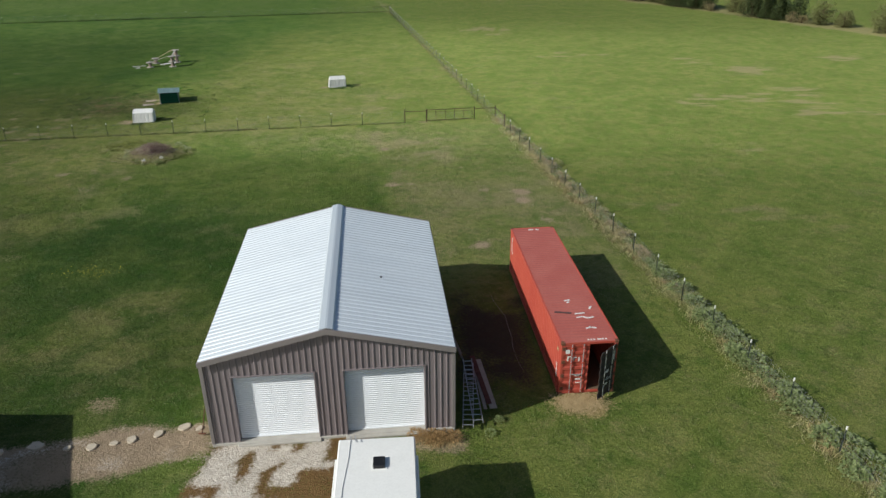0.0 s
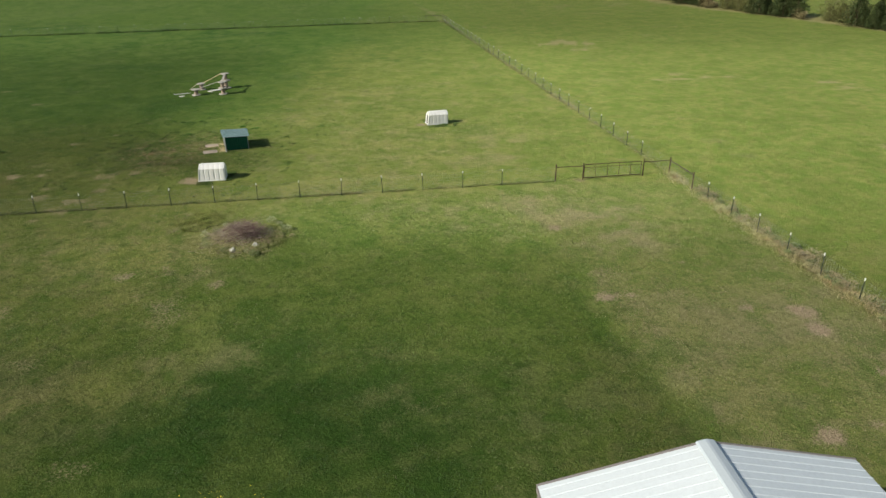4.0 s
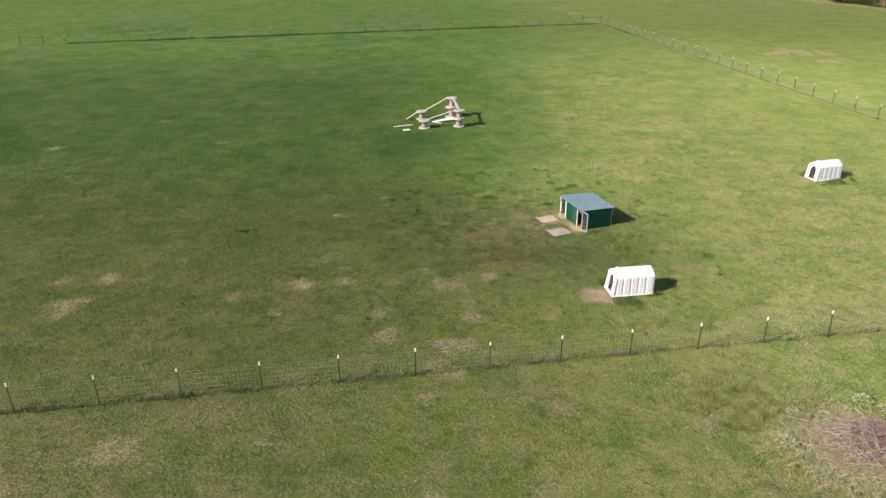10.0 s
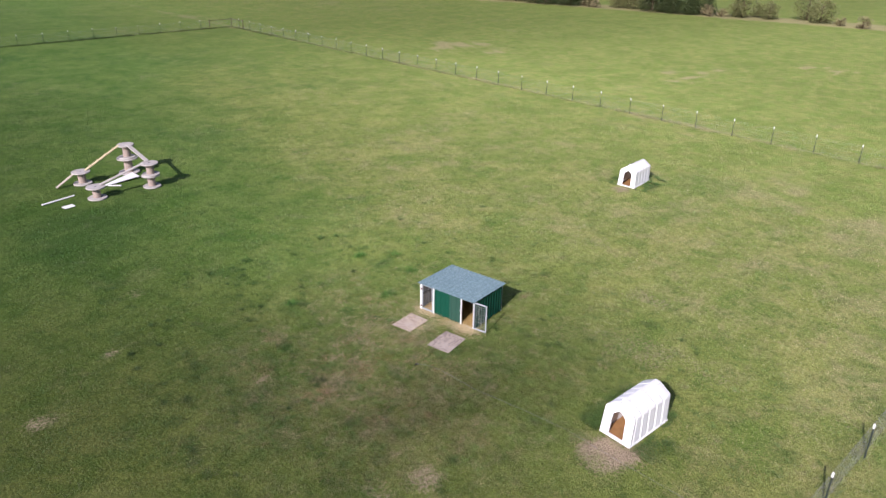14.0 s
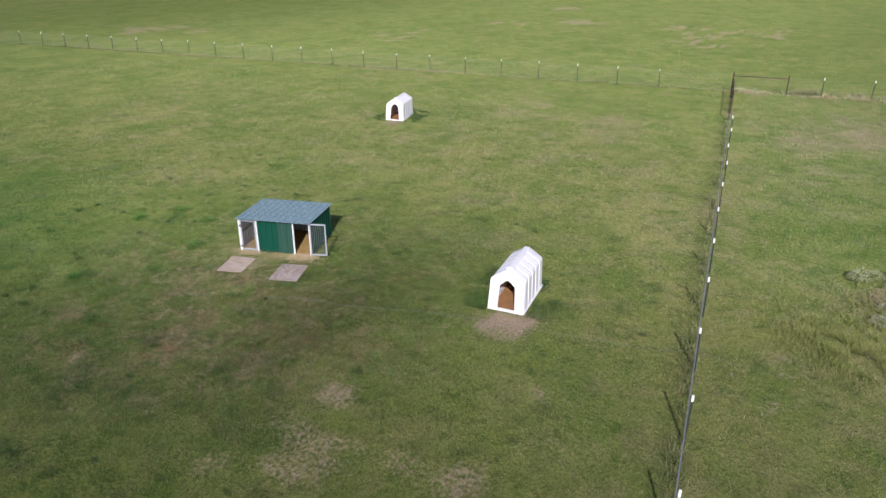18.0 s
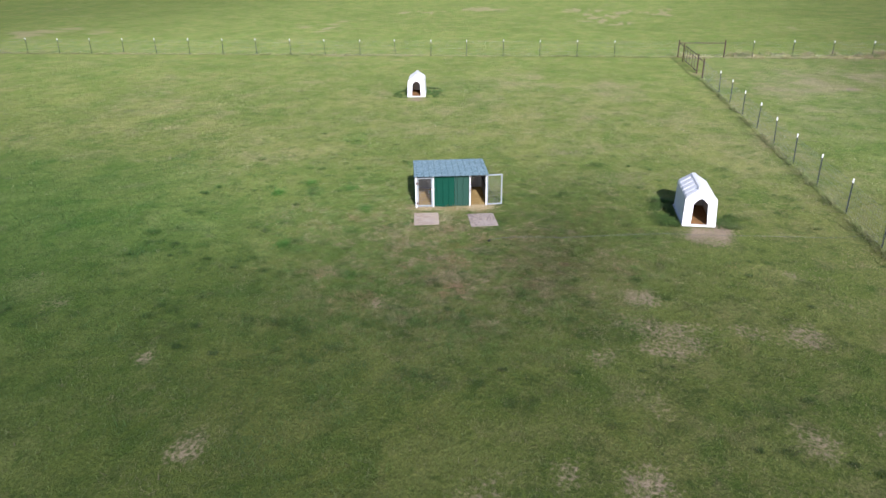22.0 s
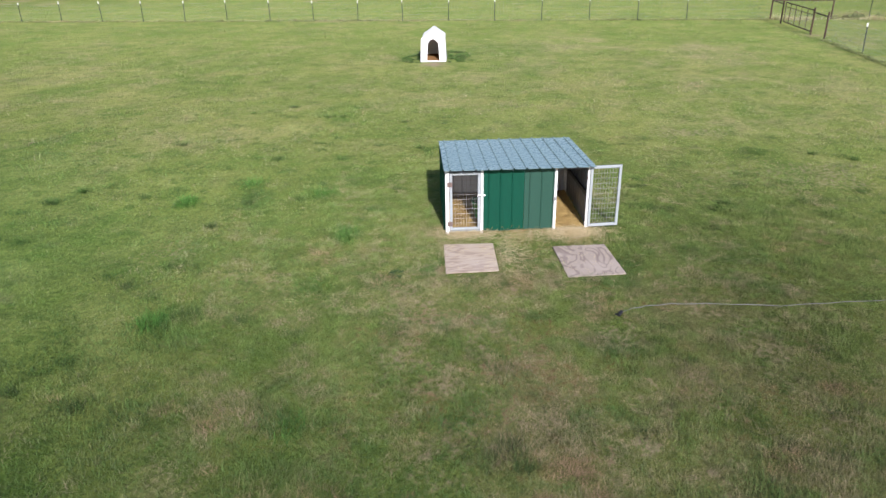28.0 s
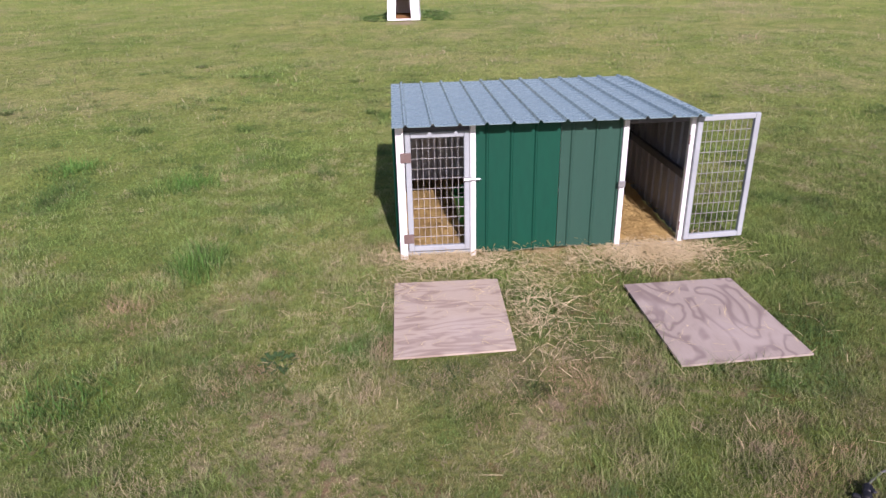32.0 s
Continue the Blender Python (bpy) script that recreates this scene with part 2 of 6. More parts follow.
def cover(x, y):
    """What covers the ground: bare earth, dead grass, dark soil, gravel, lush grass (partly cloud shade), straw, each 0
    to 1.
    """
    x, y = np.asarray(x, float), np.asarray(y, float)
    wx, wy = x + 1.6 * (fbm(x, y, 2.5, 31) - 0.5), y + 1.6 * (fbm(x, y, 2.5, 47) - 0.5)
    bare = 0.58 * spots(x, y, BARE, 3, 1.7)
    bare = np.maximum(bare, 0.8 * spots(x, y, PALE, 8, 1.8))
    bare = np.maximum(bare, 0.95 * spots(x, y, [(-32.5, 70.75, 0.85), (-32.85, 71.0, 0.75), (-32.2, 70.15, 0.7), (-32.75, 70.3, 0.7), (-14.85, 87.2, 0.85)], 4, 0.5))
    path_y = 21.3 + 0.25 * (x + 12)
    dusty = spots(x, y, [(-9.4, 21.6, 0.9), (-10.4, 21.4, 0.8), (-8.6, 21.2, 0.6)], 33, 0.8)
    path = zone(wx, wy, -30, 0, -8.3, 60, 0.6) * (1 - smooth(0.9, 1.7, np.abs(wy - np.minimum(path_y, 22.4) + 0.3)))
    bare = np.maximum(np.maximum(bare, dusty), path * (0.78 + 0.22 * smooth(0.35, 0.5, fbm(x, y, 1.1, 640, 3))))
    gravel = zone(wx, wy, -8.2, 8, -3.4, 21.9, 0.5) * smooth(0.42, 0.52, fbm(x, y, 0.85, 70, 4) + 0.10 - 0.17 * smooth(-6.6, -4.6, x))
    gravel = np.maximum(gravel, 0.42 * path * smooth(0.40, 0.60, fbm(x, y, 0.7, 644, 3)))
    brown = zone(wx, wy, -8.4, 8, -2.4, 21.9, 0.5) * (0.80 + 0.20 * smooth(0.45, 0.54, fbm(x, y, 1.1, 77, 4)))
    bare = np.maximum(bare, 0.8 * zone(wx, wy, -0.6, 20.9, 1.5, 22.4, 0.35))
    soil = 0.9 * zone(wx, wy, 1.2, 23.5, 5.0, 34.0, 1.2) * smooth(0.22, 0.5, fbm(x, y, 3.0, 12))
    straw = np.maximum(spots(x, y, [(6.4, 24.2, 1.3), (7.0, 23.6, 0.8), (0.0, 21.6, 0.7), (0.6, 21.6, 0.8), (1.1, 21.7, 0.5)], 21, 0.5), 0.85 * spots(x, y, [(-32.65, 80.65, 0.6), (-32.3, 78.6, 0.75), (-32.6, 79.6, 0.5)], 5, 0.7))
    edge_x = -2.2 - 0.199 * (y - 42.5)
    track = smooth(-0.6, 0.6, wx - edge_x) * zone(x, y, -40, 39, 60, 70, 1.0) * (1 - smooth(-0.5, 1.5, x - (19.97 - 0.199 * y) + 1.0))
    strip = np.exp(-((wx - edge_x + 1.2) / 1.0) ** 2) * zone(x, y, -40, 38, 60, 69, 1.5)
    big, mid, fine = fbm(x, y, 38, 90, 4), fbm(x, y, 7, 60, 4), fbm(x, y, 1.7, 40, 3)
    dry = 0.12 + 0.45 * smooth(0.42, 0.75, 0.5 * big + 0.5 * mid) + 0.5 * smooth(0.48, 0.8, fine) * smooth(0.35, 0.65, mid)
    east = smooth(-1, 3, x - (19.97 - 0.199 * y))
    wisps = fbm(x * 0.55 + y * 0.12, y * 1.5, 1.7, 640, 5)
    dry = dry * (1 - 0.45 * east) + 0.14 * track * (1 - smooth(52, 60, y)) + east * spots(x, y, TAN, 15, 1.5) * smooth(0.34, 0.64, wisps) * 1.25
    dry = dry + 1.1 * spots(x, y, WARM, 19, 1.2) * smooth(0.25, 0.55, fbm(x, y, 1.5, 655, 4))
    lush = 0.65 * smooth(0.52, 0.78, fbm(x, y, 11, 5, 4)) * (1 - 0.6 * east) * (1 - track) + 0.8 * strip + 0.5 * smooth(0.66, 0.8, fbm(x, y, 1.4, 150, 3))
    # these broad west and north-west zones carry cloud shade as deeper green
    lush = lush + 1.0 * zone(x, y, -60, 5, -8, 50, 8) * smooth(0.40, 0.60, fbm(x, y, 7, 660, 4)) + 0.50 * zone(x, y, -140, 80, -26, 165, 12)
    back = smooth(-4, 6, y - 168.8 - 0.226 * (x + 13.4))
    dry = dry + 0.25 * back
    dry = dry + 0.9 * smooth(-4.5, -2.0, x - hedge_x(y)) * (1 - smooth(2, 9, x - hedge_x(y))) * (y > 100)
    dry = dry + 0.4 * np.exp(-(((x + 25.6) / 3.1) ** 2 + ((y - 59) / 2.9) ** 2) ** 3)
    line = 64.35 + 0.1602 * (x + 38.2)
    lush = lush + 0.28 * np.exp(-((y - line + 0.1) / 0.22) ** 2) * (x < 6) * (x > -110)
    row = np.abs(x - (19.97 - 0.199 * y))
    dry = dry + 0.5 * np.exp(-(row / 0.7) ** 2)
    bare = np.maximum(bare, 0.35 * smooth(0.68, 0.82, fbm(x, y, 4.5, 222, 4)))
    west = zone(x, y, -75, 44, -24, 76, 7)
    dry = dry + west * (0.20 + 0.5 * (fbm(x, y, 2.6, 811, 4) - 0.42))
    bare = np.maximum(bare, 0.5 * west * smooth(0.63, 0.78, fbm(x, y, 2.2, 823, 4)))
    trodden = 0.85 * np.exp(-(((x + 36.0) / 5.2) ** 2 + ((y - 78.4) / 5.2) ** 2))
    dry = dry + trodden * (0.22 + 1.3 * (fbm(x, y, 0.6, 505, 2) - 0.47))
    bare = np.maximum(bare, trodden * smooth(0.50, 0.60, fbm(x, y, 0.6, 515, 3)) * 0.5)
    brown = brown + trodden * 0.48 * smooth(0.56, 0.64, fbm(x, y, 0.6, 551, 3))
    lush = lush + trodden * 0.9 * smooth(0.60, 0.74, fbm(x, y, 0.8, 531, 3))
    paddock = smooth(-0.5, 3, y - line) * (1 - east) * (1 - trodden)
    dry = dry * (1 - 0.35 * paddock)
    dry = dry + zone(x, y, -29, 67, -3, 96, 5) * (0.08 + 1.1 * np.maximum(fbm(x, y, 3.6, 909, 4) - 0.50, 0))
    dry = dry + 0.25 * np.exp(-(((x + 28.6) / 2.2) ** 2 + ((y - 61.8) / 1.8) ** 2))
    dry = dry - 0.18 * zone(x, y, -46, 70, -26, 88, 3)
    c = lambda a: np.clip(a, 0, 1)  # noqa: E731
    return c(bare), c(dry), c(soil), c(gravel), c(lush), c(np.maximum(straw, 0.0)), c(brown)


def turf_light(x, y):
    """Gain on the turf colour: sunlit east lightened, cloud-shaded west and south darkened, plus hue."""
    x, y = np.asarray(x, float), np.asarray(y, float)
    wx = x + 9.0 * (fbm(x, y, 11, 1201, 4) - 0.5)
    wy = y + 9.0 * (fbm(x, y, 11, 1217, 4) - 0.5)
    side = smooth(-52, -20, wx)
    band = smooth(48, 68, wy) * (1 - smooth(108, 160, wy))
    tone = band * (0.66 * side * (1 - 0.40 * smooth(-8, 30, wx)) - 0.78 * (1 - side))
    # south-west zone and meadow: cloud shade painted into the grass
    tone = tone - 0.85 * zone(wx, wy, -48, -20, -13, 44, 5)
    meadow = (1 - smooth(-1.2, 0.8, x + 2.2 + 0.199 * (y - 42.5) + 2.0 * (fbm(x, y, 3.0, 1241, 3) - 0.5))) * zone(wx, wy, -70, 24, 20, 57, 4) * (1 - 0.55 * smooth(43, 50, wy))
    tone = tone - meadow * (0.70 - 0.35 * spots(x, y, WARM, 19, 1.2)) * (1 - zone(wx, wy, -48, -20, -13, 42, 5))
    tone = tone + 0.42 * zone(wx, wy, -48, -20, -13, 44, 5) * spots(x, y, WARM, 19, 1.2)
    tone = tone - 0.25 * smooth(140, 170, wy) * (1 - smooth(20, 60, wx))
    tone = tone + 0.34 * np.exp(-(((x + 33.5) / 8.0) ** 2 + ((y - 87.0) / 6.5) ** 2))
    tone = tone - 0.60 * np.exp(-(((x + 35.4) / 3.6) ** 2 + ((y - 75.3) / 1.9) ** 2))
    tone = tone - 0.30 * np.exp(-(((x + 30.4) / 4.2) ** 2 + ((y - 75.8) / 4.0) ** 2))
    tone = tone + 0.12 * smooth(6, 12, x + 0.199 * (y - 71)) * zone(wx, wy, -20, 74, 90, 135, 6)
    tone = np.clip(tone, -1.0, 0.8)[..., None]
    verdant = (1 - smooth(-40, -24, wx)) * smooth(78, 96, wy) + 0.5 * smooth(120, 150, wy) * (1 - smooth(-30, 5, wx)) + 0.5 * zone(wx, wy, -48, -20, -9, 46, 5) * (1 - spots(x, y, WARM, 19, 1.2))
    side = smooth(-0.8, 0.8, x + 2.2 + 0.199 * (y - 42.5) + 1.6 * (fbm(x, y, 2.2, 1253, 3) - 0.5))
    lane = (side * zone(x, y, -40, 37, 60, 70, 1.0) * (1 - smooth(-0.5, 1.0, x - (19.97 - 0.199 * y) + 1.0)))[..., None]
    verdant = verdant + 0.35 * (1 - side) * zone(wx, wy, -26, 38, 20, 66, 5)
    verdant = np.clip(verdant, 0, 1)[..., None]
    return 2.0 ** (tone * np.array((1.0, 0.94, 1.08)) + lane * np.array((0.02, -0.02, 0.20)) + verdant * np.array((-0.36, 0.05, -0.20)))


# ---- materials ----


class Nodes:
    """Short hand for building a node material."""

    def __init__(self, name):
        self.m = bpy.data.materials.new(name)
        self.m.use_nodes = True
        self.t = self.m.node_tree
        self.b = self.t.nodes["Principled BSDF"]

    def n(self, kind, **given):
        node = self.t.nodes.new("ShaderNode" + kind)
        for key, value in given.items():
            node.inputs[key].default_value = value
        return node

    def link(self, a, b):
        self.t.links.new(a, b)

    def coords(self, scale=(1, 1, 1), generated=False, turn=(0, 0, 0)):
        co, mp = self.n("TexCoord"), self.n("Mapping")
        mp.inputs["Scale"].default_value = scale
        mp.inputs["Rotation"].default_value = turn
        self.link(co.outputs["Generated" if generated else "Object"], mp.inputs[0])
        return mp.outputs[0]

    def noise(self, vec, scale, detail=4.0, rough=0.6, distort=0.0):
        node = self.n("TexNoise", Scale=scale, Detail=detail, Roughness=rough, Distortion=distort)
        self.link(vec, node.inputs["Vector"])
        return node.outputs["Fac"]

    def ramp(self, fac, low, high, a=0.0, b=1.0):
        node = self.n("MapRange")
        node.interpolation_type = "SMOOTHSTEP"
        for i, value in zip((1, 2, 3, 4), (low, high, a, b)):
            node.inputs[i].default_value = value
        self.link(fac, node.inputs[0])
        return node.outputs[0]

    def mix(self, fac, a, b, blend="MIX"):
        node = self.t.nodes.new("ShaderNodeMix")
        node.data_type, node.blend_type = "RGBA", blend
        for value, i in ((fac, 0), (a, 6), (b, 7)):
            if isinstance(value, (int, float)):
                node.inputs[i].default_value = value
            elif isinstance(value, tuple):
                node.inputs[i].default_value = (*value, 1)
            else:
                self.link(value, node.inputs[i])
        return node.outputs[2]

    def math(self, op, a, b=0.0):
        node = self.t.nodes.new("ShaderNodeMath")
        node.operation = op
        for i, value in enumerate((a, b)):
            if isinstance(value, (int, float)):
                node.inputs[i].default_value = value
            else:
                self.link(value, node.inputs[i])
        return node.outputs[0]

    def bump(self, height, strength, distance=0.01):
        node = self.n("Bump", Strength=strength, Distance=distance)
        self.link(height, node.inputs["Height"])
        self.link(node.outputs[0], self.b.inputs["Normal"])

    def done(self, color=None, rough=0.6, metal=0.0, spec=0.4):
        if color is not None:
            if isinstance(color, tuple):
                self.b.inputs["Base Color"].default_value = (*color, 1)
            else:
                self.link(color, self.b.inputs["Base Color"])
        if isinstance(rough, (int, float)):
            self.b.inputs["Roughness"].default_value = rough
        else:
            self.link(rough, self.b.inputs["Roughness"])
        self.b.inputs["Metallic"].default_value = metal
        self.b.inputs["Specular IOR Level"].default_value = spec
        return self.m


def worn(name, base, second, rough=0.5, metal=0.0, big=0.7, small=18.0, stain=0.35, streak=(1, 1, 1), dirt=None, dirt_at=0.62, bump=0.12, spec=0.4):
    """A surface that varies at two scales: stains, grain, and patches of dirt or rust."""
    k = Nodes(name)
    v = k.coords(streak)
    patches = k.ramp(k.noise(v, big, 5, 0.6), 0.38, 0.68)
    grain = k.noise(v, small, 6, 0.7)
    col = k.mix(k.math("MULTIPLY", patches, stain), base, second)
    col = k.mix(k.ramp(grain, 0.35, 0.75, 0.0, 0.3), col, tuple(c * 0.72 for c in base))
    rnd = k.n("ObjectInfo").outputs["Random"]
    col = k.mix(k.ramp(rnd, 0, 1, 0.0, 0.10), col, tuple(c * 0.6 for c in base))
    if dirt:
        col = k.mix(k.ramp(k.noise(v, big * 2.7, 8, 0.7, 0.4), dirt_at, dirt_at + 0.1, 0.0, 0.85), col, dirt)
    k.bump(grain, bump, 0.006)
    return k.done(col, k.ramp(grain, 0.2, 0.8, max(0.05, rough - 0.1), rough + 0.12), metal, spec)


GREEN, LUSH, DRY = (0.137, 0.176, 0.037), (0.064, 0.118, 0.024), (0.252, 0.222, 0.102)
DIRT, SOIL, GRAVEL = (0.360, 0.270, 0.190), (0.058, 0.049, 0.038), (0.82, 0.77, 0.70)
STRAW, BROWN = (0.40, 0.30, 0.14), (0.175, 0.090, 0.042)


def ground_material():
    k = Nodes("pasture")
    v = k.coords()
    first, second = k.n("Attribute"), k.n("Attribute")
    first.attribute_name, second.attribute_name = "cover_a", "cover_b"
    sep = []
    for node in (first, second):
        s = k.n("SeparateColor")
        k.link(node.outputs["Color"], s.inputs[0])
        sep += [s.outputs[0], s.outputs[1], s.outputs[2]]
    bare, dry, soil, lush, straw, brown = sep
    gravel = first.outputs["Alpha"]
    fine = k.noise(v, 9.0, 8, 0.72)
    clump = k.noise(v, 1.6, 6, 0.65, 0.3)
    wide = k.noise(v, 0.22, 5, 0.6, 0.3)
    far = k.noise(v, 0.035, 4, 0.6)
    streaked = k.noise(v, 0.75, 9, 0.72, 0.4)
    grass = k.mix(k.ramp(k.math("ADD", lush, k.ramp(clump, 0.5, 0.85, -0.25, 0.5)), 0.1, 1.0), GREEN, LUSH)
    amount = k.math("ADD", dry, k.ramp(streaked, 0.40, 0.66, -0.22, 0.40))
    amount = k.math("ADD", amount, k.ramp(wide, 0.3, 0.7, -0.10, 0.12))
    amount = k.math("ADD", amount, k.ramp(fine, 0.35, 0.75, -0.25, 0.35))
    grass = k.mix(k.ramp(amount, 0.05, 1.0, 0.0, 0.85), grass, DRY)
    grass = k.mix(k.ramp(far, 0.4, 0.7, 0.0, 0.25), grass, (0.21, 0.235, 0.045))
    grass = k.mix(k.ramp(wide, 0.46, 0.62, 0.0, 0.50), grass, (0.215, 0.226, 0.058))
    grass = k.mix(k.ramp(fine, 0.30, 0.60, 0.34, 0.0), grass, (0.036, 0.056, 0.015))
    grass = k.mix(k.ramp(clump, 0.30, 0.50, 0.35, 0.0), grass, (0.040, 0.070, 0.014))
    drift = k.noise(v, 0.42, 7, 0.7, 0.5)
    grass = k.mix(k.ramp(drift, 0.36, 0.50, 0.50, 0.0), grass, (0.050, 0.112, 0.012))
    grass = k.mix(k.ramp(drift, 0.52, 0.64, 0.0, 0.45), grass, (0.226, 0.242, 0.072))
    thin = k.noise(v, 0.8, 9, 0.7, 0.2)
    grass = k.mix(k.ramp(thin, 0.56, 0.72, 0.0, 0.5), grass, (0.190, 0.152, 0.090))
    tuft = k.noise(v, 2.1, 5, 0.6, 0.5)
    grass = k.mix(k.ramp(tuft, 0.54, 0.68, 0.0, 0.55), grass, (0.046, 0.092, 0.014))
    mott = k.noise(v, 1.1, 7, 0.75, 0.6)
    grass = k.mix(k.ramp(mott, 0.35, 0.50, 0.46, 0.0), grass, (0.058, 0.084, 0.019))
    hayfield = k.mix(k.ramp(streaked, 0.38, 0.62), (0.158, 0.246, 0.044), (0.262, 0.278, 0.078))
    hayfield = k.mix(k.ramp(wide, 0.35, 0.55, 0.45, 0.0), hayfield, (0.12, 0.18, 0.032))
    hayfield = k.mix(k.ramp(mott, 0.36, 0.50, 0.40, 0.0), hayfield, (0.10, 0.14, 0.03))
    hayfield = k.mix(k.ramp(k.math("ADD", dry, k.ramp(fine, 0.35, 0.75, -0.15, 0.20)), 0.38, 0.85, 0.0, 0.95), hayfield, (0.330, 0.290, 0.140))
    grass = k.mix(k.math("MULTIPLY", second.outputs["Alpha"], 0.9), grass, hayfield)
    speck = k.noise(v, 17.0, 4, 0.65, 0.3)
    grass = k.mix(k.ramp(speck, 0.38, 0.58, 0.36, 0.0), grass, (0.045, 0.062, 0.018))
    grass = k.mix(k.ramp(speck, 0.54, 0.72, 0.0, 0.28), grass, (0.30, 0.29, 0.11))
    turf = k.n("Attribute")
    turf.attribute_name = "turf_light"
    # multiplies the painted cloud shade and sunlight into the grass
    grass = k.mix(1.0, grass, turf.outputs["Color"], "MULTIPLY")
    rag = k.ramp(fine, 0.3, 0.7, -0.3, 0.3)
    col = grass
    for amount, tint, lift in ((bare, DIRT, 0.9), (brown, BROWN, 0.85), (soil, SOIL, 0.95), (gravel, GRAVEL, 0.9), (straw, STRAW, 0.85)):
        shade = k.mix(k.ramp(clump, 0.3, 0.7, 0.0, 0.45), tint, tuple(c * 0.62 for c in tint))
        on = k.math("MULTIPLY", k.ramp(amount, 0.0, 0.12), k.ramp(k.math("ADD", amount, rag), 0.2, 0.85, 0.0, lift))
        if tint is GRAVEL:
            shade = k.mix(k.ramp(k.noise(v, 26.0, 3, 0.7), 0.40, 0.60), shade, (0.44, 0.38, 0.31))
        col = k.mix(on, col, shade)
    k.bump(k.math("ADD", k.math("ADD", fine, k.math("MULTIPLY", speck, 0.5)), k.math("ADD", clump, tuft)), 0.6, 0.15)
    return k.done(col, 0.95, 0, 0.1)


def grass_material():
    k = Nodes("grass_blades")
    tint = k.n("Attribute")
    tint.attribute_name = "tint"
    thin = k.n("BsdfTranslucent")
    k.link(tint.outputs["Color"], thin.inputs[0])
    m = k.done(tint.outputs["Color"], 0.6, 0, 0.25)
    both = k.n("MixShader", Fac=0.3)
    k.link(k.b.outputs[0], both.inputs[1])
    k.link(thin.outputs[0], both.inputs[2])
    k.link(both.outputs[0], k.t.nodes["Material Output"].inputs[0])
    return m


def leaf_material(name, base, second):
    k = Nodes(name)
    rnd = k.n("NewGeometry").outputs["Random Per Island"]
    col = k.mix(rnd, base, second)
    col = k.mix(k.ramp(k.noise(k.coords(), 3.0), 0.35, 0.7, 0.0, 0.4), col, tuple(c * 0.5 for c in base))
    thin = k.n("BsdfTranslucent")
    k.link(col, thin.inputs[0])
    m = k.done(col, 0.55, 0, 0.3)
    both = k.n("MixShader", Fac=0.25)
    k.link(k.b.outputs[0], both.inputs[1])
    k.link(thin.outputs[0], both.inputs[2])
    k.link(both.outputs[0], k.t.nodes["Material Output"].inputs[0])
    return m


def plywood_material(name, base, line, along_x, strong, size, rings):
    """Rotary-cut veneer: contour lines of a stretched field, with knots and grain along the sheet."""
    k = Nodes(name)
    v = k.coords()
    st = k.coords((size * 0.28, size, 1) if along_x else (size, size * 0.5, 1))
    field = k.noise(st, 2.2, 2.0, 0.40, 1.1)
    bands = k.math("PINGPONG", k.math("MULTIPLY", field, rings), 1.0)
    grain = k.noise(k.coords((4, 60, 1) if along_x else (60, 4, 1)), 2.0, 4, 0.6)
    col = k.mix(k.ramp(bands, 0.35, 0.97, 0.0, strong), base, line)
    col = k.mix(k.ramp(grain, 0.45, 0.75, 0.0, 0.4), col, tuple(c * 0.65 for c in base))
    col = k.mix(k.ramp(k.noise(v, 1.6, 4), 0.45, 0.7, 0.0, 0.35), col, (0.46, 0.40, 0.36))
    k.bump(grain, 0.2, 0.003)
    return k.done(col, 0.8, 0, 0.2)


M_GROUND, M_GRASS = ground_material(), grass_material()
M_WALL = worn("bronze_steel", (0.220, 0.186, 0.194), (0.26, 0.226, 0.232), 0.45, 0.0, 0.5, 14, 0.5, (1, 1, 0.15), spec=0.5)
M_TRIM = worn("bronze_trim", (0.23, 0.205, 0.20), (0.27, 0.24, 0.235), 0.42, 0.0, spec=0.5)
M_ROOF = worn("pale_steel_roof", (0.72, 0.77, 0.82), (0.65, 0.71, 0.77), 0.38, 0.15, 0.35, 9, 0.5, bump=0.05)
M_CAP = worn("ridge_steel", (0.56, 0.62, 0.68), (0.62, 0.66, 0.70), 0.36, 0.2, bump=0.05)
M_DOORW = worn("white_slat_door", (0.88, 0.91, 0.95), (0.84, 0.87, 0.91), 0.45, 0.0, 0.8, 12, 0.35, bump=0.05)
M_CONCRETE = worn("concrete", (0.46, 0.44, 0.40), (0.36, 0.34, 0.31), 0.85, 0.0, 1.5, 30, 0.6, bump=0.3, spec=0.2)
M_RED = worn("container_red", (0.43, 0.074, 0.050), (0.50, 0.105, 0.066), 0.55, 0.0, 0.35, 10, 0.7, (1, 1, 0.35), (0.20, 0.052, 0.030), 0.66)
M_REDROOF = worn("container_roof_red", (0.40, 0.105, 0.085), (0.47, 0.150, 0.120), 0.6, 0.0, 0.45, 9, 0.7, (1, 1, 1), (0.17, 0.060, 0.048), 0.66)
M_RUST = worn("rust", (0.16, 0.065, 0.035), (0.09, 0.045, 0.030), 0.8, 0.0, 3, 30, 0.7, bump=0.4)
M_MARK = worn("white_marking", (0.78, 0.76, 0.74), (0.65, 0.62, 0.60), 0.6, 0.0, 2, 30, 0.5)
M_DARKMARK = worn("dark_scuff", (0.085, 0.05, 0.048), (0.13, 0.06, 0.05), 0.7, 0.0, 3, 30)
M_DARKDOOR = worn("dark_door", (0.034, 0.028, 0.028), (0.075, 0.05, 0.045), 0.6, 0.0, 1.5, 20, 0.7)
M_PLYFLOOR = worn("container_floor", (0.16, 0.11, 0.07), (0.10, 0.07, 0.045), 0.8, 0, 1, 20)
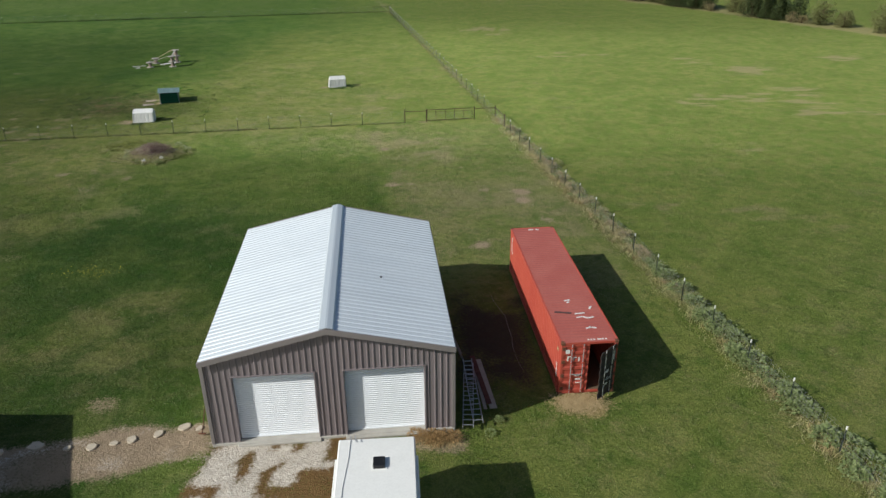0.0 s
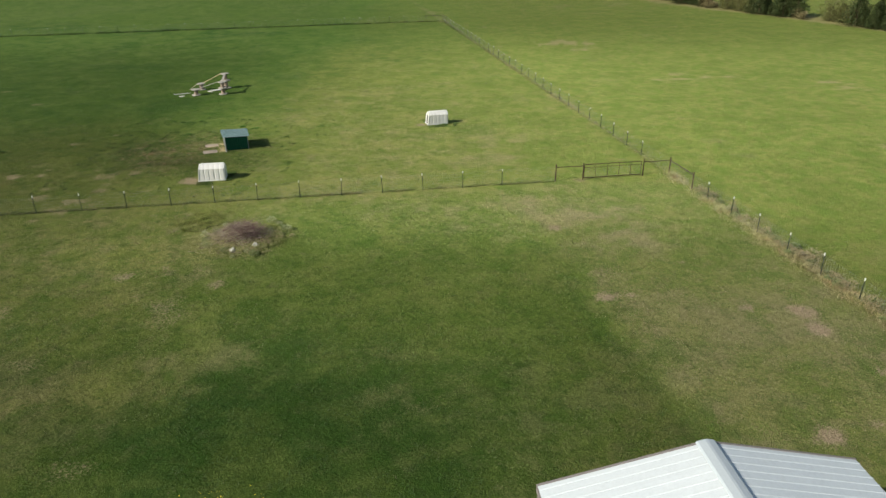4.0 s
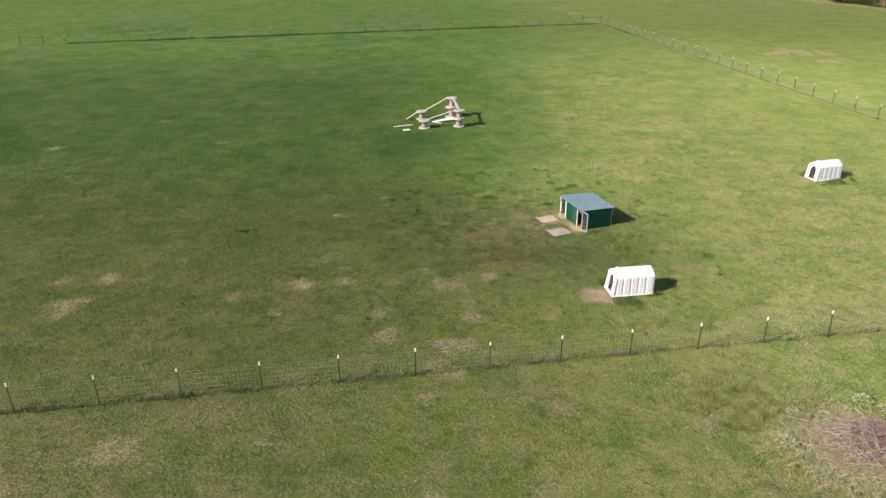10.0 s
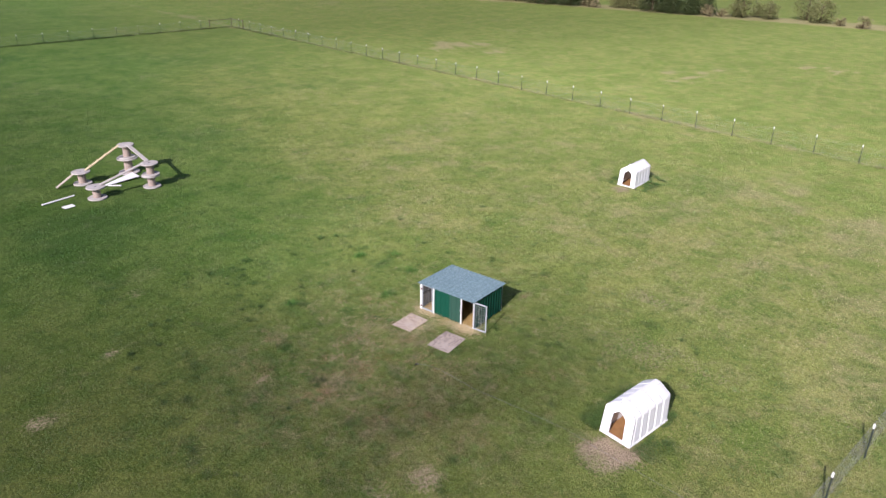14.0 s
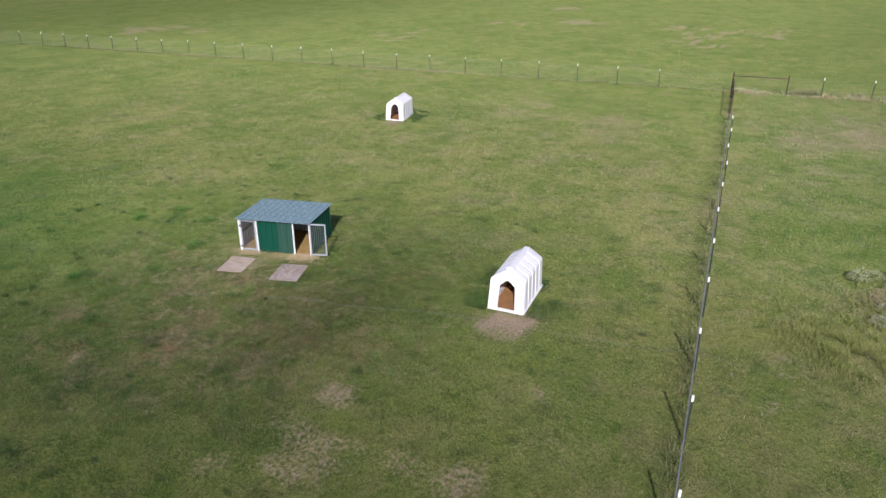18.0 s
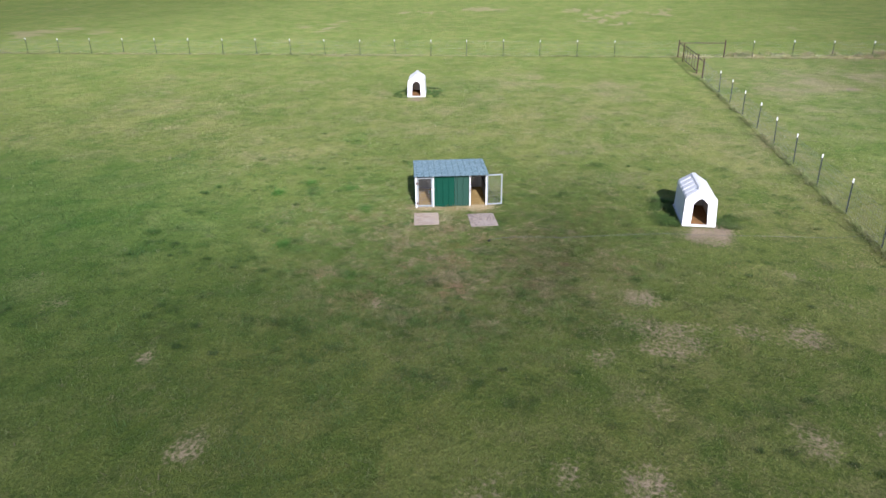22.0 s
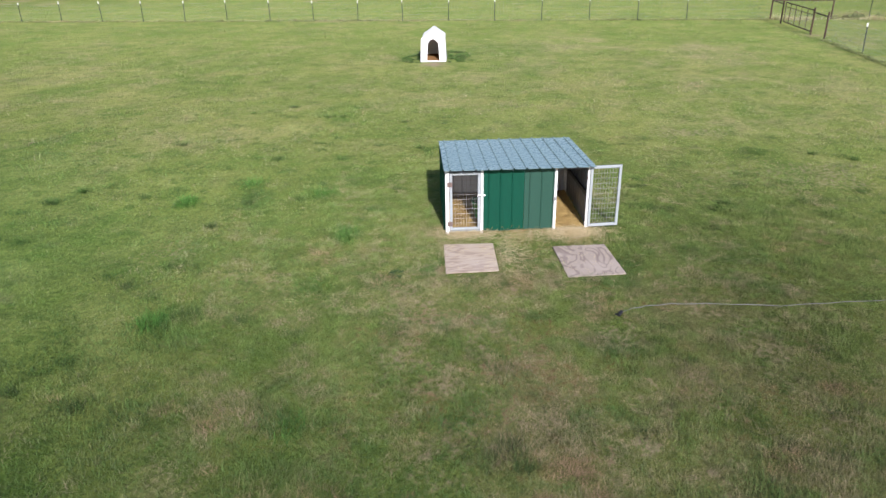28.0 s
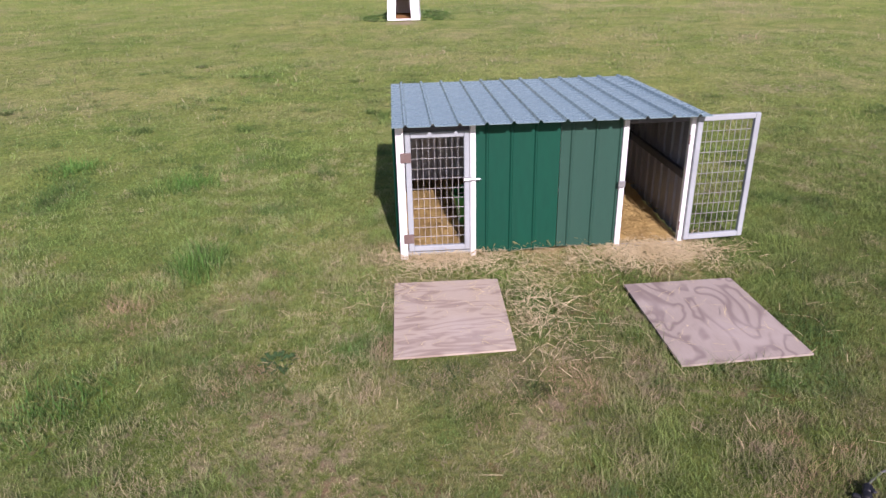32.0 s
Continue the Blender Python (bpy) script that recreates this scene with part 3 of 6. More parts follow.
M_WHITE = worn("white_shell", (0.82, 0.82, 0.80), (0.74, 0.74, 0.71), 0.4, 0.0, 0.8, 12, 0.4, bump=0.04)
M_BLACK = worn("black_plastic", (0.012, 0.012, 0.014), (0.03, 0.03, 0.03), 0.45, 0, 4, 30)
M_RUBBER = worn("tyre_rubber", (0.02, 0.02, 0.02), (0.04, 0.038, 0.035), 0.8, 0, 4, 30)
M_ALU = worn("aluminium", (0.55, 0.56, 0.57), (0.42, 0.43, 0.44), 0.38, 0.75, 2, 30, 0.6)
M_STEEL = worn("galvanised", (0.50, 0.52, 0.54), (0.38, 0.40, 0.42), 0.42, 0.45, 2, 24, 0.7)
M_WIRE = worn("fence_wire", (0.30, 0.305, 0.305), (0.22, 0.21, 0.20), 0.5, 0.5, 2, 30)
M_POST = worn("dark_green_post", (0.030, 0.045, 0.035), (0.06, 0.05, 0.04), 0.6, 0, 3, 30)
M_TIP = worn("white_post_tip", (0.80, 0.80, 0.76), (0.66, 0.66, 0.62), 0.55, 0, 4, 30)
M_PIPE = worn("rusty_pipe", (0.075, 0.042, 0.030), (0.045, 0.032, 0.026), 0.75, 0, 3, 30, 0.8)
M_SHEDGREEN = worn("dark_green_steel", (0.0012, 0.050, 0.029), (0.002, 0.062, 0.036), 0.55, 0, 1.3, 18, 0.5, (1, 1, 0.2), bump=0.05, spec=0.22)
M_SHEDGREY = worn("faded_green_steel", (0.020, 0.066, 0.046), (0.030, 0.080, 0.058), 0.50, 0, 1.3, 18, 0.5, (1, 1, 0.2), bump=0.05, spec=0.30)
M_SHEDROOF = worn("blue_grey_roof", (0.205, 0.300, 0.305), (0.24, 0.335, 0.34), 0.26, 0.1, 0.9, 14, 0.5, bump=0.05, spec=0.7)
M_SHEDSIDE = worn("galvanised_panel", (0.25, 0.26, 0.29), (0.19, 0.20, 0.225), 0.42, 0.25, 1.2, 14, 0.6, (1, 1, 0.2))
# inner steel lightened: the light on the back wall is in the colour
M_SHEDBACK = worn("lit_steel_panel", (0.55, 0.57, 0.60), (0.46, 0.48, 0.50), 0.45, 0.1, 1.2, 14, 0.5, (1, 1, 0.2))
M_POSTW = worn("white_post_paint", (0.74, 0.74, 0.73), (0.6, 0.6, 0.59), 0.5, 0, 2.2, 24, 0.5)
M_FRAME = worn("whitewashed_frame", (0.325, 0.355, 0.365), (0.25, 0.27, 0.28), 0.55, 0, 2.2, 24, 0.6, bump=0.2)
M_MESH = worn("welded_wire", (0.38, 0.38, 0.37), (0.30, 0.28, 0.25), 0.45, 0.4, 3, 30)
M_LATCH = worn("latch_steel", (0.48, 0.48, 0.48), (0.35, 0.35, 0.35), 0.4, 0.8, 4, 30)
M_HINGE = worn("rusty_hinge", (0.15, 0.10, 0.085), (0.24, 0.21, 0.20), 0.7, 0.2, 6, 30)
M_BUCKET = worn("green_plastic", (0.012, 0.23, 0.035), (0.02, 0.28, 0.05), 0.4, 0, 3, 20)
M_REEL = worn("weathered_wood", (0.43, 0.40, 0.37), (0.33, 0.30, 0.27), 0.85, 0, 2.5, 22, 0.8, (1, 1, 0.3), bump=0.4, spec=0.2)
M_REELCORE = worn("reel_staves", (0.36, 0.29, 0.245), (0.28, 0.22, 0.18), 0.85, 0, 2.5, 22, 0.8, (6, 6, 0.6), bump=0.4, spec=0.2)
M_PLANK = worn("pale_plank", (0.42, 0.37, 0.30), (0.32, 0.28, 0.23), 0.85, 0, 2, 20, 0.7, bump=0.4, spec=0.2)
M_YELLOWPLANK = worn("yellow_plank", (0.50, 0.42, 0.25), (0.42, 0.35, 0.21), 0.8, 0, 2, 20, 0.7, bump=0.4, spec=0.2)
M_BROWNPLANK = worn("brown_plank", (0.11, 0.045, 0.035), (0.16, 0.08, 0.05), 0.85, 0, 2, 20, 0.7, bump=0.4, spec=0.2)
M_PAINTED = worn("white_painted_board", (0.74, 0.73, 0.71), (0.6, 0.59, 0.56), 0.7, 0, 2, 20, 0.5)
M_PLY_A = plywood_material("plywood_fine", (0.43, 0.355, 0.280), (0.22, 0.155, 0.130), True, 0.60, 2.6, 9.0)
M_PLY_B = plywood_material("plywood_ringed", (0.345, 0.290, 0.245), (0.150, 0.108, 0.100), False, 0.62, 1.2, 12.0)
M_HUTCH = worn("hutch_shell", (0.76, 0.76, 0.76), (0.66, 0.65, 0.63), 0.5, 0.0, 1.2, 14, 0.5, (1, 1, 0.3), bump=0.06)
M_BED = worn("hutch_bedding", (0.30, 0.16, 0.065), (0.22, 0.12, 0.05), 0.9, 0, 3, 40, 0.8, bump=0.5, spec=0.1)
M_BEDSTRAW = worn("straw_bedding", (0.47, 0.335, 0.130), (0.33, 0.22, 0.085), 0.9, 0, 6, 45, 0.9, bump=0.5, spec=0.1)
M_STRAW = worn("straw", (0.66, 0.54, 0.32), (0.50, 0.39, 0.20), 0.8, 0, 3, 40, 0.8, bump=0.2, spec=0.2)
M_TWIG = worn("dry_twigs", (0.26, 0.205, 0.155), (0.44, 0.37, 0.30), 0.9, 0, 2, 30, 0.9, spec=0.1)
M_TWIGDARK = worn("plum_twigs", (0.16, 0.095, 0.098), (0.26, 0.17, 0.165), 0.9, 0, 2, 30, 0.9, spec=0.1)
M_FLOWER = leaf_material("yellow_petals", (0.62, 0.50, 0.03), (0.70, 0.60, 0.06))
M_LITTER = worn("grimy_litter", (0.52, 0.51, 0.49), (0.38, 0.37, 0.34), 0.7, 0, 3, 20, 0.7)
M_STONE = worn("flagstone", (0.54, 0.47, 0.37), (0.43, 0.37, 0.29), 0.9, 0, 2.5, 25, 0.7, bump=0.4, spec=0.2)
M_STRAWPALE = worn("dead_grass", (0.42, 0.39, 0.19), (0.32, 0.33, 0.13), 0.9, 0, 2, 30, 0.9, spec=0.1)
M_RAIL = worn("dark_grey_rail", (0.085, 0.088, 0.095), (0.06, 0.062, 0.068), 0.5, 0.2, 2, 24, 0.5)
M_HAY = worn("fresh_hay", (0.52, 0.40, 0.22), (0.42, 0.31, 0.16), 0.85, 0, 3, 40, 0.8, spec=0.2)
M_HOSE = worn("grey_hose", (0.125, 0.125, 0.12), (0.09, 0.09, 0.085), 0.5, 0, 4, 40)
M_BARK = worn("bark", (0.11, 0.075, 0.052), (0.07, 0.05, 0.035), 0.95, 0, 3, 25, 0.8, bump=0.6, spec=0.1)
M_CEDAR = leaf_material("cedar_leaf", (0.045, 0.076, 0.026), (0.105, 0.125, 0.045))
M_SHRUB = leaf_material("shrub_leaf", (0.165, 0.185, 0.062), (0.27, 0.265, 0.115))
M_SCRUB = leaf_material("dry_scrub", (0.34, 0.28, 0.15), (0.26, 0.24, 0.12))
M_STALK = leaf_material("dry_stalk", (0.44, 0.36, 0.21), (0.33, 0.28, 0.15))
M_SHADOWLEAF = leaf_material("drone_shadow_leaf", (0.040, 0.085, 0.026), (0.07, 0.12, 0.04))
M_MATTED = leaf_material("matted_straw", (0.42, 0.27, 0.12), (0.33, 0.21, 0.09))
M_WEED = leaf_material("broad_weed", (0.19, 0.25, 0.088), (0.31, 0.36, 0.165))
M_PALEWEED = leaf_material("pale_weed", (0.34, 0.38, 0.19), (0.46, 0.48, 0.28))
M_SIDING = worn("house_siding", (0.42, 0.40, 0.36), (0.36, 0.34, 0.31), 0.7)
M_SHINGLE = worn("house_shingle", (0.10, 0.09, 0.085), (0.07, 0.065, 0.06), 0.9, 0, 1, 25)
M_GLASS = worn("dark_glass", (0.02, 0.025, 0.03), (0.02, 0.025, 0.03), 0.08, 0, spec=0.8)

# ---- ground ----


def lines(spans):
    out = []
    for a, b, step in spans:
        out += list(np.arange(a, b - 1e-6, step))
    return np.array(out + [spans[-1][1]])


gx = lines([(-1600, -200, 140), (-200, -110, 6), (-110, -62, 1.5), (-62, -41, 0.45), (-41, -27, 0.2), (-27, 18, 0.45), (18, 90, 1.5), (90, 200, 10), (200, 1600, 140)])
gy = lines([(-1500, -100, 140), (-100, 8, 6), (8, 73, 0.45), (73, 84, 0.2), (84, 110, 0.45), (110, 240, 2.0), (240, 400, 10), (400, 2000, 160)])
XX, YY = np.meshgrid(gx, gy)
nx, ny = len(gx), len(gy)
me = bpy.data.meshes.new("ground")
me.vertices.add(nx * ny)
swell = 0.03 * (fbm(XX, YY, 2.2, 400, 3) - 0.5) * (np.abs(XX) < 150) - 0.02 + rise(XX, YY)
me.vertices.foreach_set("co", np.stack([XX, YY, swell], -1).ravel())
ii, jj = np.meshgrid(np.arange(nx - 1), np.arange(ny - 1))
a = (jj * nx + ii).ravel()
quads = np.stack([a, a + 1, a + nx + 1, a + nx], -1)
me.loops.add(quads.size)
me.loops.foreach_set("vertex_index", quads.ravel())
me.polygons.add(len(quads))
me.polygons.foreach_set("loop_start", np.arange(len(quads)) * 4)
me.polygons.foreach_set("use_smooth", np.ones(len(quads), bool))
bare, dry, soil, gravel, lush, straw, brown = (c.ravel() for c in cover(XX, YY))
# alpha: hayfield grass; its fade into the paddock carries the sunlit side's brightness
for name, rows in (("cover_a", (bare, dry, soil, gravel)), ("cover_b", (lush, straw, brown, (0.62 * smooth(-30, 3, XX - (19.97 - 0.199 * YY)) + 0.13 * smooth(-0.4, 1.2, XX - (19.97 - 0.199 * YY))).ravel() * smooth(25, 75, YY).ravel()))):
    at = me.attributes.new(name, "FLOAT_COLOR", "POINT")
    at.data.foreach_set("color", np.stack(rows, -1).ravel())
at = me.attributes.new("turf_light", "FLOAT_COLOR", "POINT")
at.data.foreach_set("color", np.concatenate([turf_light(XX, YY).reshape(-1, 3), np.ones((nx * ny, 1))], 1).ravel())
me.materials.append(M_GROUND)
me.update(calc_edges=True)
tagged(new("ground", me), "green pasture with dry streaks, bare earth patches and a gravel yard", "pasture", kind="structure")

# ---- metal building ----
def metal_building():
    W, L, EAVE, RIDGE, PAN = 9.34, 11.93, 4.08, 5.18, 0.934
    barn = thing("metal_building", pose(-3.61, 21.71, 0, 0, 0, 6.4), "bronze steel workshop, pale ribbed roof, two white roll-up doors", "workshop")
    half = W / 2
    rise = lambda u: EAVE + (RIDGE - EAVE) * (1 - abs(u) / half)  # noqa: E731
    doors = [(-3.68, -0.59), (0.46, 3.57)]
    DH = 3.27
    slab = Shape().box((-half - 0.05, -0.07, -0.1), (half + 0.05, L + 0.05, 0.27), 0.02)
    part("slab", slab, M_CONCRETE, barn, "pale concrete slab")
    # front and back walls, panel by panel; the front is cut out over the doors
    for y, face in ((0.0, 1), (L, -1)):
        m = Matrix(((face, 0, 0, 0), (0, 0, -face, y), (0, 1, 0, 0), (0, 0, 0, 1)))
        edges = [-half + PAN * i for i in range(11)]
        for a, b in zip(edges, edges[1:]):
            pieces = [(a, b, 0.27)]
            if face == 1:
                cuts = sorted({a, b, *[d for pair in doors for d in pair if a < d < b]})
                pieces = [(p, q, DH if any(d0 - 1e-6 <= p and q <= d1 + 1e-6 for d0, d1 in doors) else 0.27) for p, q in zip(cuts, cuts[1:])]
            s = Shape()
            for p, q, low in pieces:
                first = (-(p + half)) % 0.23
                prof = [(u + p, h) for u, h in ribs(q - p, 0.23, 0.070, 0.036, 0.030, (first + 0.115) % 0.23)]
                s.sheet(prof, lambda u, low=low: low, lambda u: rise(u) - 0.02, m)
            part("wall_panel", s, M_WALL, barn)
    for x, face in ((-half, -1), (half, 1)):
        m = Matrix(((0, 0, face, x), (face, 0, 0, 0 if face == 1 else L), (0, 1, 0, 0), (0, 0, 0, 1)))
        n = 13
        for i in range(n):
            w = L / n
            prof = [(u + i * w, h) for u, h in ribs(w, w / 4, 0.062, 0.034, 0.022, w / 8)]
            part("wall_panel", Shape().sheet(prof, lambda u: 0.27, lambda u: EAVE - 0.02, m), M_WALL, barn)
    # roof sheets with a rib each foot, running from ridge to eave
    slope = math.hypot(half + 0.10, (RIDGE - EAVE) * (half + 0.05) / half)
    run, drop = (half + 0.05) / slope, (RIDGE - EAVE) * (half + 0.05) / half / slope
    n = 14
    w = (L + 0.30) / n
    for face in (-1, 1):
        m = Matrix(((0, face * run, face * drop, 0), (-face, 0, 0, -0.15 if face == -1 else L + 0.15), (0, -drop, run, RIDGE + 0.03), (0, 0, 0, 1)))
        for i in range(n):
            prof = [(u + i * w, h) for u, h in ribs(w, w / 3, 0.06, 0.026, 0.018, w / 6)]
            part("roof_sheet", Shape().sheet(prof, lambda u: 0.05, lambda u: slope, m), M_ROOF, barn)
    cap = Shape()
    prof = [(-0.29, -0.055), (-0.24, -0.012), (-0.04, 0.034), (0.04, 0.034), (0.24, -0.012), (0.29, -0.055)]
    mc = Matrix(((1, 0, 0, 0), (0, 1, 0, -0.19), (0, 0, 1, RIDGE + 0.075), (0, 0, 0, 1)))
    cap.sheet(prof, lambda u: 0.0, lambda u: L + 0.38, mc, 0.02)
    part("ridge_cap", cap, M_CAP, barn, "smooth blue-grey ridge cap")
    # gable and eave trim
    for y in (-0.185, L + 0.185):
        for face in (-1, 1):
            s = Shape()
            xe = face * (half + 0.07)
            ze = RIDGE - (RIDGE - EAVE) * (half + 0.07) / half
            vs = [(x, yy, z + dz) for yy in (y - 0.03, y + 0.03) for x, z in ((0, RIDGE), (xe, ze)) for dz in (0.055, -0.16)]
            s.add(vs, [(0, 1, 3, 2), (4, 6, 7, 5), (0, 2, 6, 4), (1, 5, 7, 3), (0, 4, 5, 1), (2, 3, 7, 6)])
            part("gable_trim", s, M_TRIM, barn)
    for face in (-1, 1):
        x = face * (half + 0.045)
        part("eave_trim", Shape().box((x - 0.05, -0.1, EAVE - 0.16), (x + 0.05, L + 0.1, EAVE - 0.03), 0.012), M_TRIM, barn)
        for y in (0, L):
            part("corner_trim", Shape().box((face * half - 0.07, y - 0.07, 0.27), (face * half + 0.07, y + 0.07, EAVE - 0.06), 0.01), M_TRIM, barn)
    # roll-up doors, set back in their openings
    for d0, d1 in doors:
        frame_ = Shape()
        for x in (d0, d1):
            frame_.box((x - 0.03, -0.045, 0.27), (x + 0.03, 0.26, DH), 0.006)
        frame_.box((d0 - 0.03, -0.045, DH - 0.003), (d1 + 0.03, 0.26, DH + 0.05), 0.006)
        part("door_frame", frame_, M_WALL, barn)
        door = Shape()
        prof = [(0.27, 0.0)]
        z = 0.34
        while z < DH - 0.02:
            prof += [(z, 0.0), (z + 0.014, 0.022), (z + 0.052, 0.022), (z + 0.066, 0.0)]
            z += 0.0945
        prof.append((DH + 0.02, 0.0))
        md = Matrix(((0, 1, 0, 0), (0, 0, -1, 0.25), (1, 0, 0, 0), (0, 0, 0, 1)))
        door.sheet(prof, lambda u: d0 + 0.02, lambda u: d1 - 0.02, md)
        leaf = part("roll_up_door", door, M_DOORW, barn, "closed white slatted roll-up door")
        part("bottom_rail", Shape().box((d0 + 0.04, 0.19, 0.275), (d1 - 0.04, 0.24, 0.35), 0.012), M_DOORW, leaf)
        part("apron", Shape().box((d0 - 0.05, -0.24, 0.0), (d1 + 0.05, -0.072, 0.262), 0.02), M_CONCRETE, barn)
    part("roof_bolt", Shape().lathe([(0.045, 0), (0.045, 0.05), (0.02, 0.07)], 8, pose(2.07, 4.66, RIDGE - 0.46)), M_BLACK, barn)
    return barn


metal_building()


# ---- shipping container ----
def shipping_container():
    W, L, H = 2.44, 12.19, 2.59
    box = thing("shipping_container", pose(5.53, 24.62, 0.05, 0, 0, 5.6), "faded red steel shipping container, one end door ajar", "container")
    wave = lambda n, pitch, deep: [(u, h) for i in range(n) for u, h in ((i * pitch, 0), (i * pitch + pitch * 0.26, 0), (i * pitch + pitch * 0.5, -deep), (i * pitch + pitch * 0.76, -deep))]  # noqa: E731
    n = 40
    pitch = (L - 0.30) / n
    prof = [(0.15 + u, h) for u, h in wave(n, pitch, 0.036)] + [(L - 0.15, 0)]
    for x, face in ((0.02, -1), (W - 0.02, 1)):
        m = Matrix(((0, 0, face, x), (face, 0, 0, 0 if face == 1 else L), (0, 1, 0, 0), (0, 0, 0, 1)))
        part("side_wall", Shape().sheet(prof, lambda u: 0.16, lambda u: H - 0.10, m, 0.006), M_RED, box, "corrugated orange-red side" if face < 0 else "")
        part("top_rail", Shape().box((x - 0.045, 0.12, H - 0.115), (x + 0.045, L - 0.12, H - 0.015), 0.012), M_RED, box)
        part("bottom_rail", Shape().box((x - 0.045, 0.12, 0.02), (x + 0.045, L - 0.12, 0.175), 0.012), M_RED, box)
    nr = 52
    pr = (L - 0.30) / nr
    proof = [(0.15 + u, h * 0.5) for u, h in wave(nr, pr, 0.018)] + [(L - 0.15, 0)]
    m = Matrix(((0, 1, 0, 0), (1, 0, 0, 0), (0, 0, 1, H - 0.018), (0, 0, 0, 1)))
    part("roof", Shape().sheet(proof, lambda u: 0.06, lambda u: W - 0.06, m, 0.006), M_REDROOF, box, "dull faded red roof with scuffs")
    mb = Matrix(((-1, 0, 0, W), (0, 0, 1, L - 0.03), (0, 1, 0, 0), (0, 0, 0, 1)))
    prb = [(0.1 + u, h) for u, h in wave(8, (W - 0.2) / 8, 0.036)] + [(W - 0.1, 0)]
    part("end_wall", Shape().sheet(prb, lambda u: 0.16, lambda u: H - 0.10, mb, 0.006), M_RED, box)
    part("floor", Shape().box((0.05, 0.05, 0.10), (W - 0.05, L - 0.05, 0.16)), M_PLYFLOOR, box)
    for x in (0.0, W - 0.16):
        for y in (0.0, L - 0.16):
            part("corner_post", Shape().box((x + 0.012, y + 0.012, 0.11), (x + 0.148, y + 0.148, H - 0.11), 0.012), M_RED, box)
            for z in (0.0, H - 0.118):
                part("corner_casting", Shape().box((x, y, z), (x + 0.162, y + 0.178, z + 0.118), 0.012), M_RUST, box)
    for y in (0.02, L - 0.12):
        part("header", Shape().box((0.14, y, H - 0.12), (W - 0.14, y + 0.1, H - 0.012), 0.01), M_RED, box)
        part("header", Shape().box((0.14, y, 0.02), (W - 0.14, y + 0.1, 0.15), 0.01), M_RED, box)
    part("roof_edge_strip", Shape().box((0.16, 0.03, H - 0.010), (W - 0.16, 0.34, H + 0.004), 0.003), M_REDROOF, box)

    def leaf_door(name, label, m, paint=M_RED):
        """An end door with ribs, two lock rods, their handles and hinges; x from the hinge, y outward."""
        wide = 1.12
        prof = []
        for i in range(6):
            z = 0.16 + i * 0.38
            prof += [(z, 0), (z + 0.05, 0), (z + 0.11, -0.03), (z + 0.27, -0.03), (z + 0.33, 0)]
        prof.append((H - 0.13, 0))
        md = m @ Matrix(((0, 1, 0, 0), (0, 0, 1, 0), (1, 0, 0, 0), (0, 0, 0, 1)))
        leaf = part(name, Shape().sheet(prof, lambda u: 0.02, lambda u: wide, md, 0.03), paint, box, label)
        for x in (0.36, 0.86):
            part("lock_rod", Shape().tube([m @ Vector((x, 0.045, z)) for z in (0.10, 1.2, H - 0.07)], 0.019, 8), M_STEEL, leaf, "pale galvanised lock rod")
            part("rod_handle", Shape().beam(m @ Vector((x, 0.06, 1.05)), m @ Vector((x + (0.3 if x < 0.5 else -0.3), 0.075, 1.03)), 0.018, 0.045, 0.004), M_STEEL, leaf)
            for z in (0.22, 0.85, 1.6, 2.35):
                part("rod_bracket", Shape().box((x - 0.05, 0.003, z - 0.03), (x + 0.05, 0.075, z + 0.03), 0.008, m), paint, leaf)
        for z in (0.30, 0.95, 1.65, 2.30):
            part("hinge", Shape().box((-0.055, -0.02, z - 0.08), (0.09, 0.02, z + 0.08), 0.008, m), M_RUST, leaf)
        return leaf, m

    closed = Matrix(((1, 0, 0, 0.10), (0, -1, 0, 0.012), (0, 0, 1, 0), (0, 0, 0, 1)))
    leaf, m = leaf_door("end_door", "closed ribbed red door with white lettering worn away", closed)
    mm = m @ Matrix(((1, 0, 0, 0), (0, 0, 1, 0.003), (0, 1, 0, 0), (0, 0, 0, 1)))
    for x0, z0, x1, z1 in ((0.10, 2.06, 0.28, 2.26), (0.18, 1.70, 0.24, 1.92), (0.18, 1.88, 0.34, 1.93), (0.42, 1.70, 0.48, 1.86), (0.42, 1.84, 0.60, 1.88), (0.66, 1.66, 0.72, 1.88), (0.60, 0.72, 0.82, 0.80), (0.58, 0.90, 0.80, 0.96), (0.62, 0.55, 0.80, 0.60)):
        part("painted_bar", flat_bar(x0, z0, x1, z1, mm, 0.006), M_MARK, leaf)
    turn = radians(40)
    ajar = Matrix(((-math.cos(turn), math.sin(turn), 0, W - 0.06), (-math.sin(turn), -math.cos(turn), 0, 0.0), (0, 0, 1, 0), (0, 0, 0, 1)))
    leaf, m = leaf_door("end_door", "dark door standing ajar", ajar, M_DARKDOOR)
    mm = m @ Matrix(((1, 0, 0, 0), (0, 0, 1, 0.003), (0, 1, 0, 0), (0, 0, 0, 1)))
    for x0, z0, x1, z1 in ((0.14, 1.75, 0.19, 2.25), (0.22, 1.55, 0.26, 2.05), (0.5, 0.7, 0.75, 0.78), (0.5, 1.3, 0.72, 1.42), (0.5, 1.0, 0.62, 1.06)):
        part("painted_bar", flat_bar(x0, z0, x1, z1, mm, 0.006), M_MARK, leaf)
    # marks on the roof and the sunny side
    top = Matrix(((1, 0, 0, 0), (0, 1, 0, 0), (0, 0, 1, H - 0.014), (0, 0, 0, 1)))
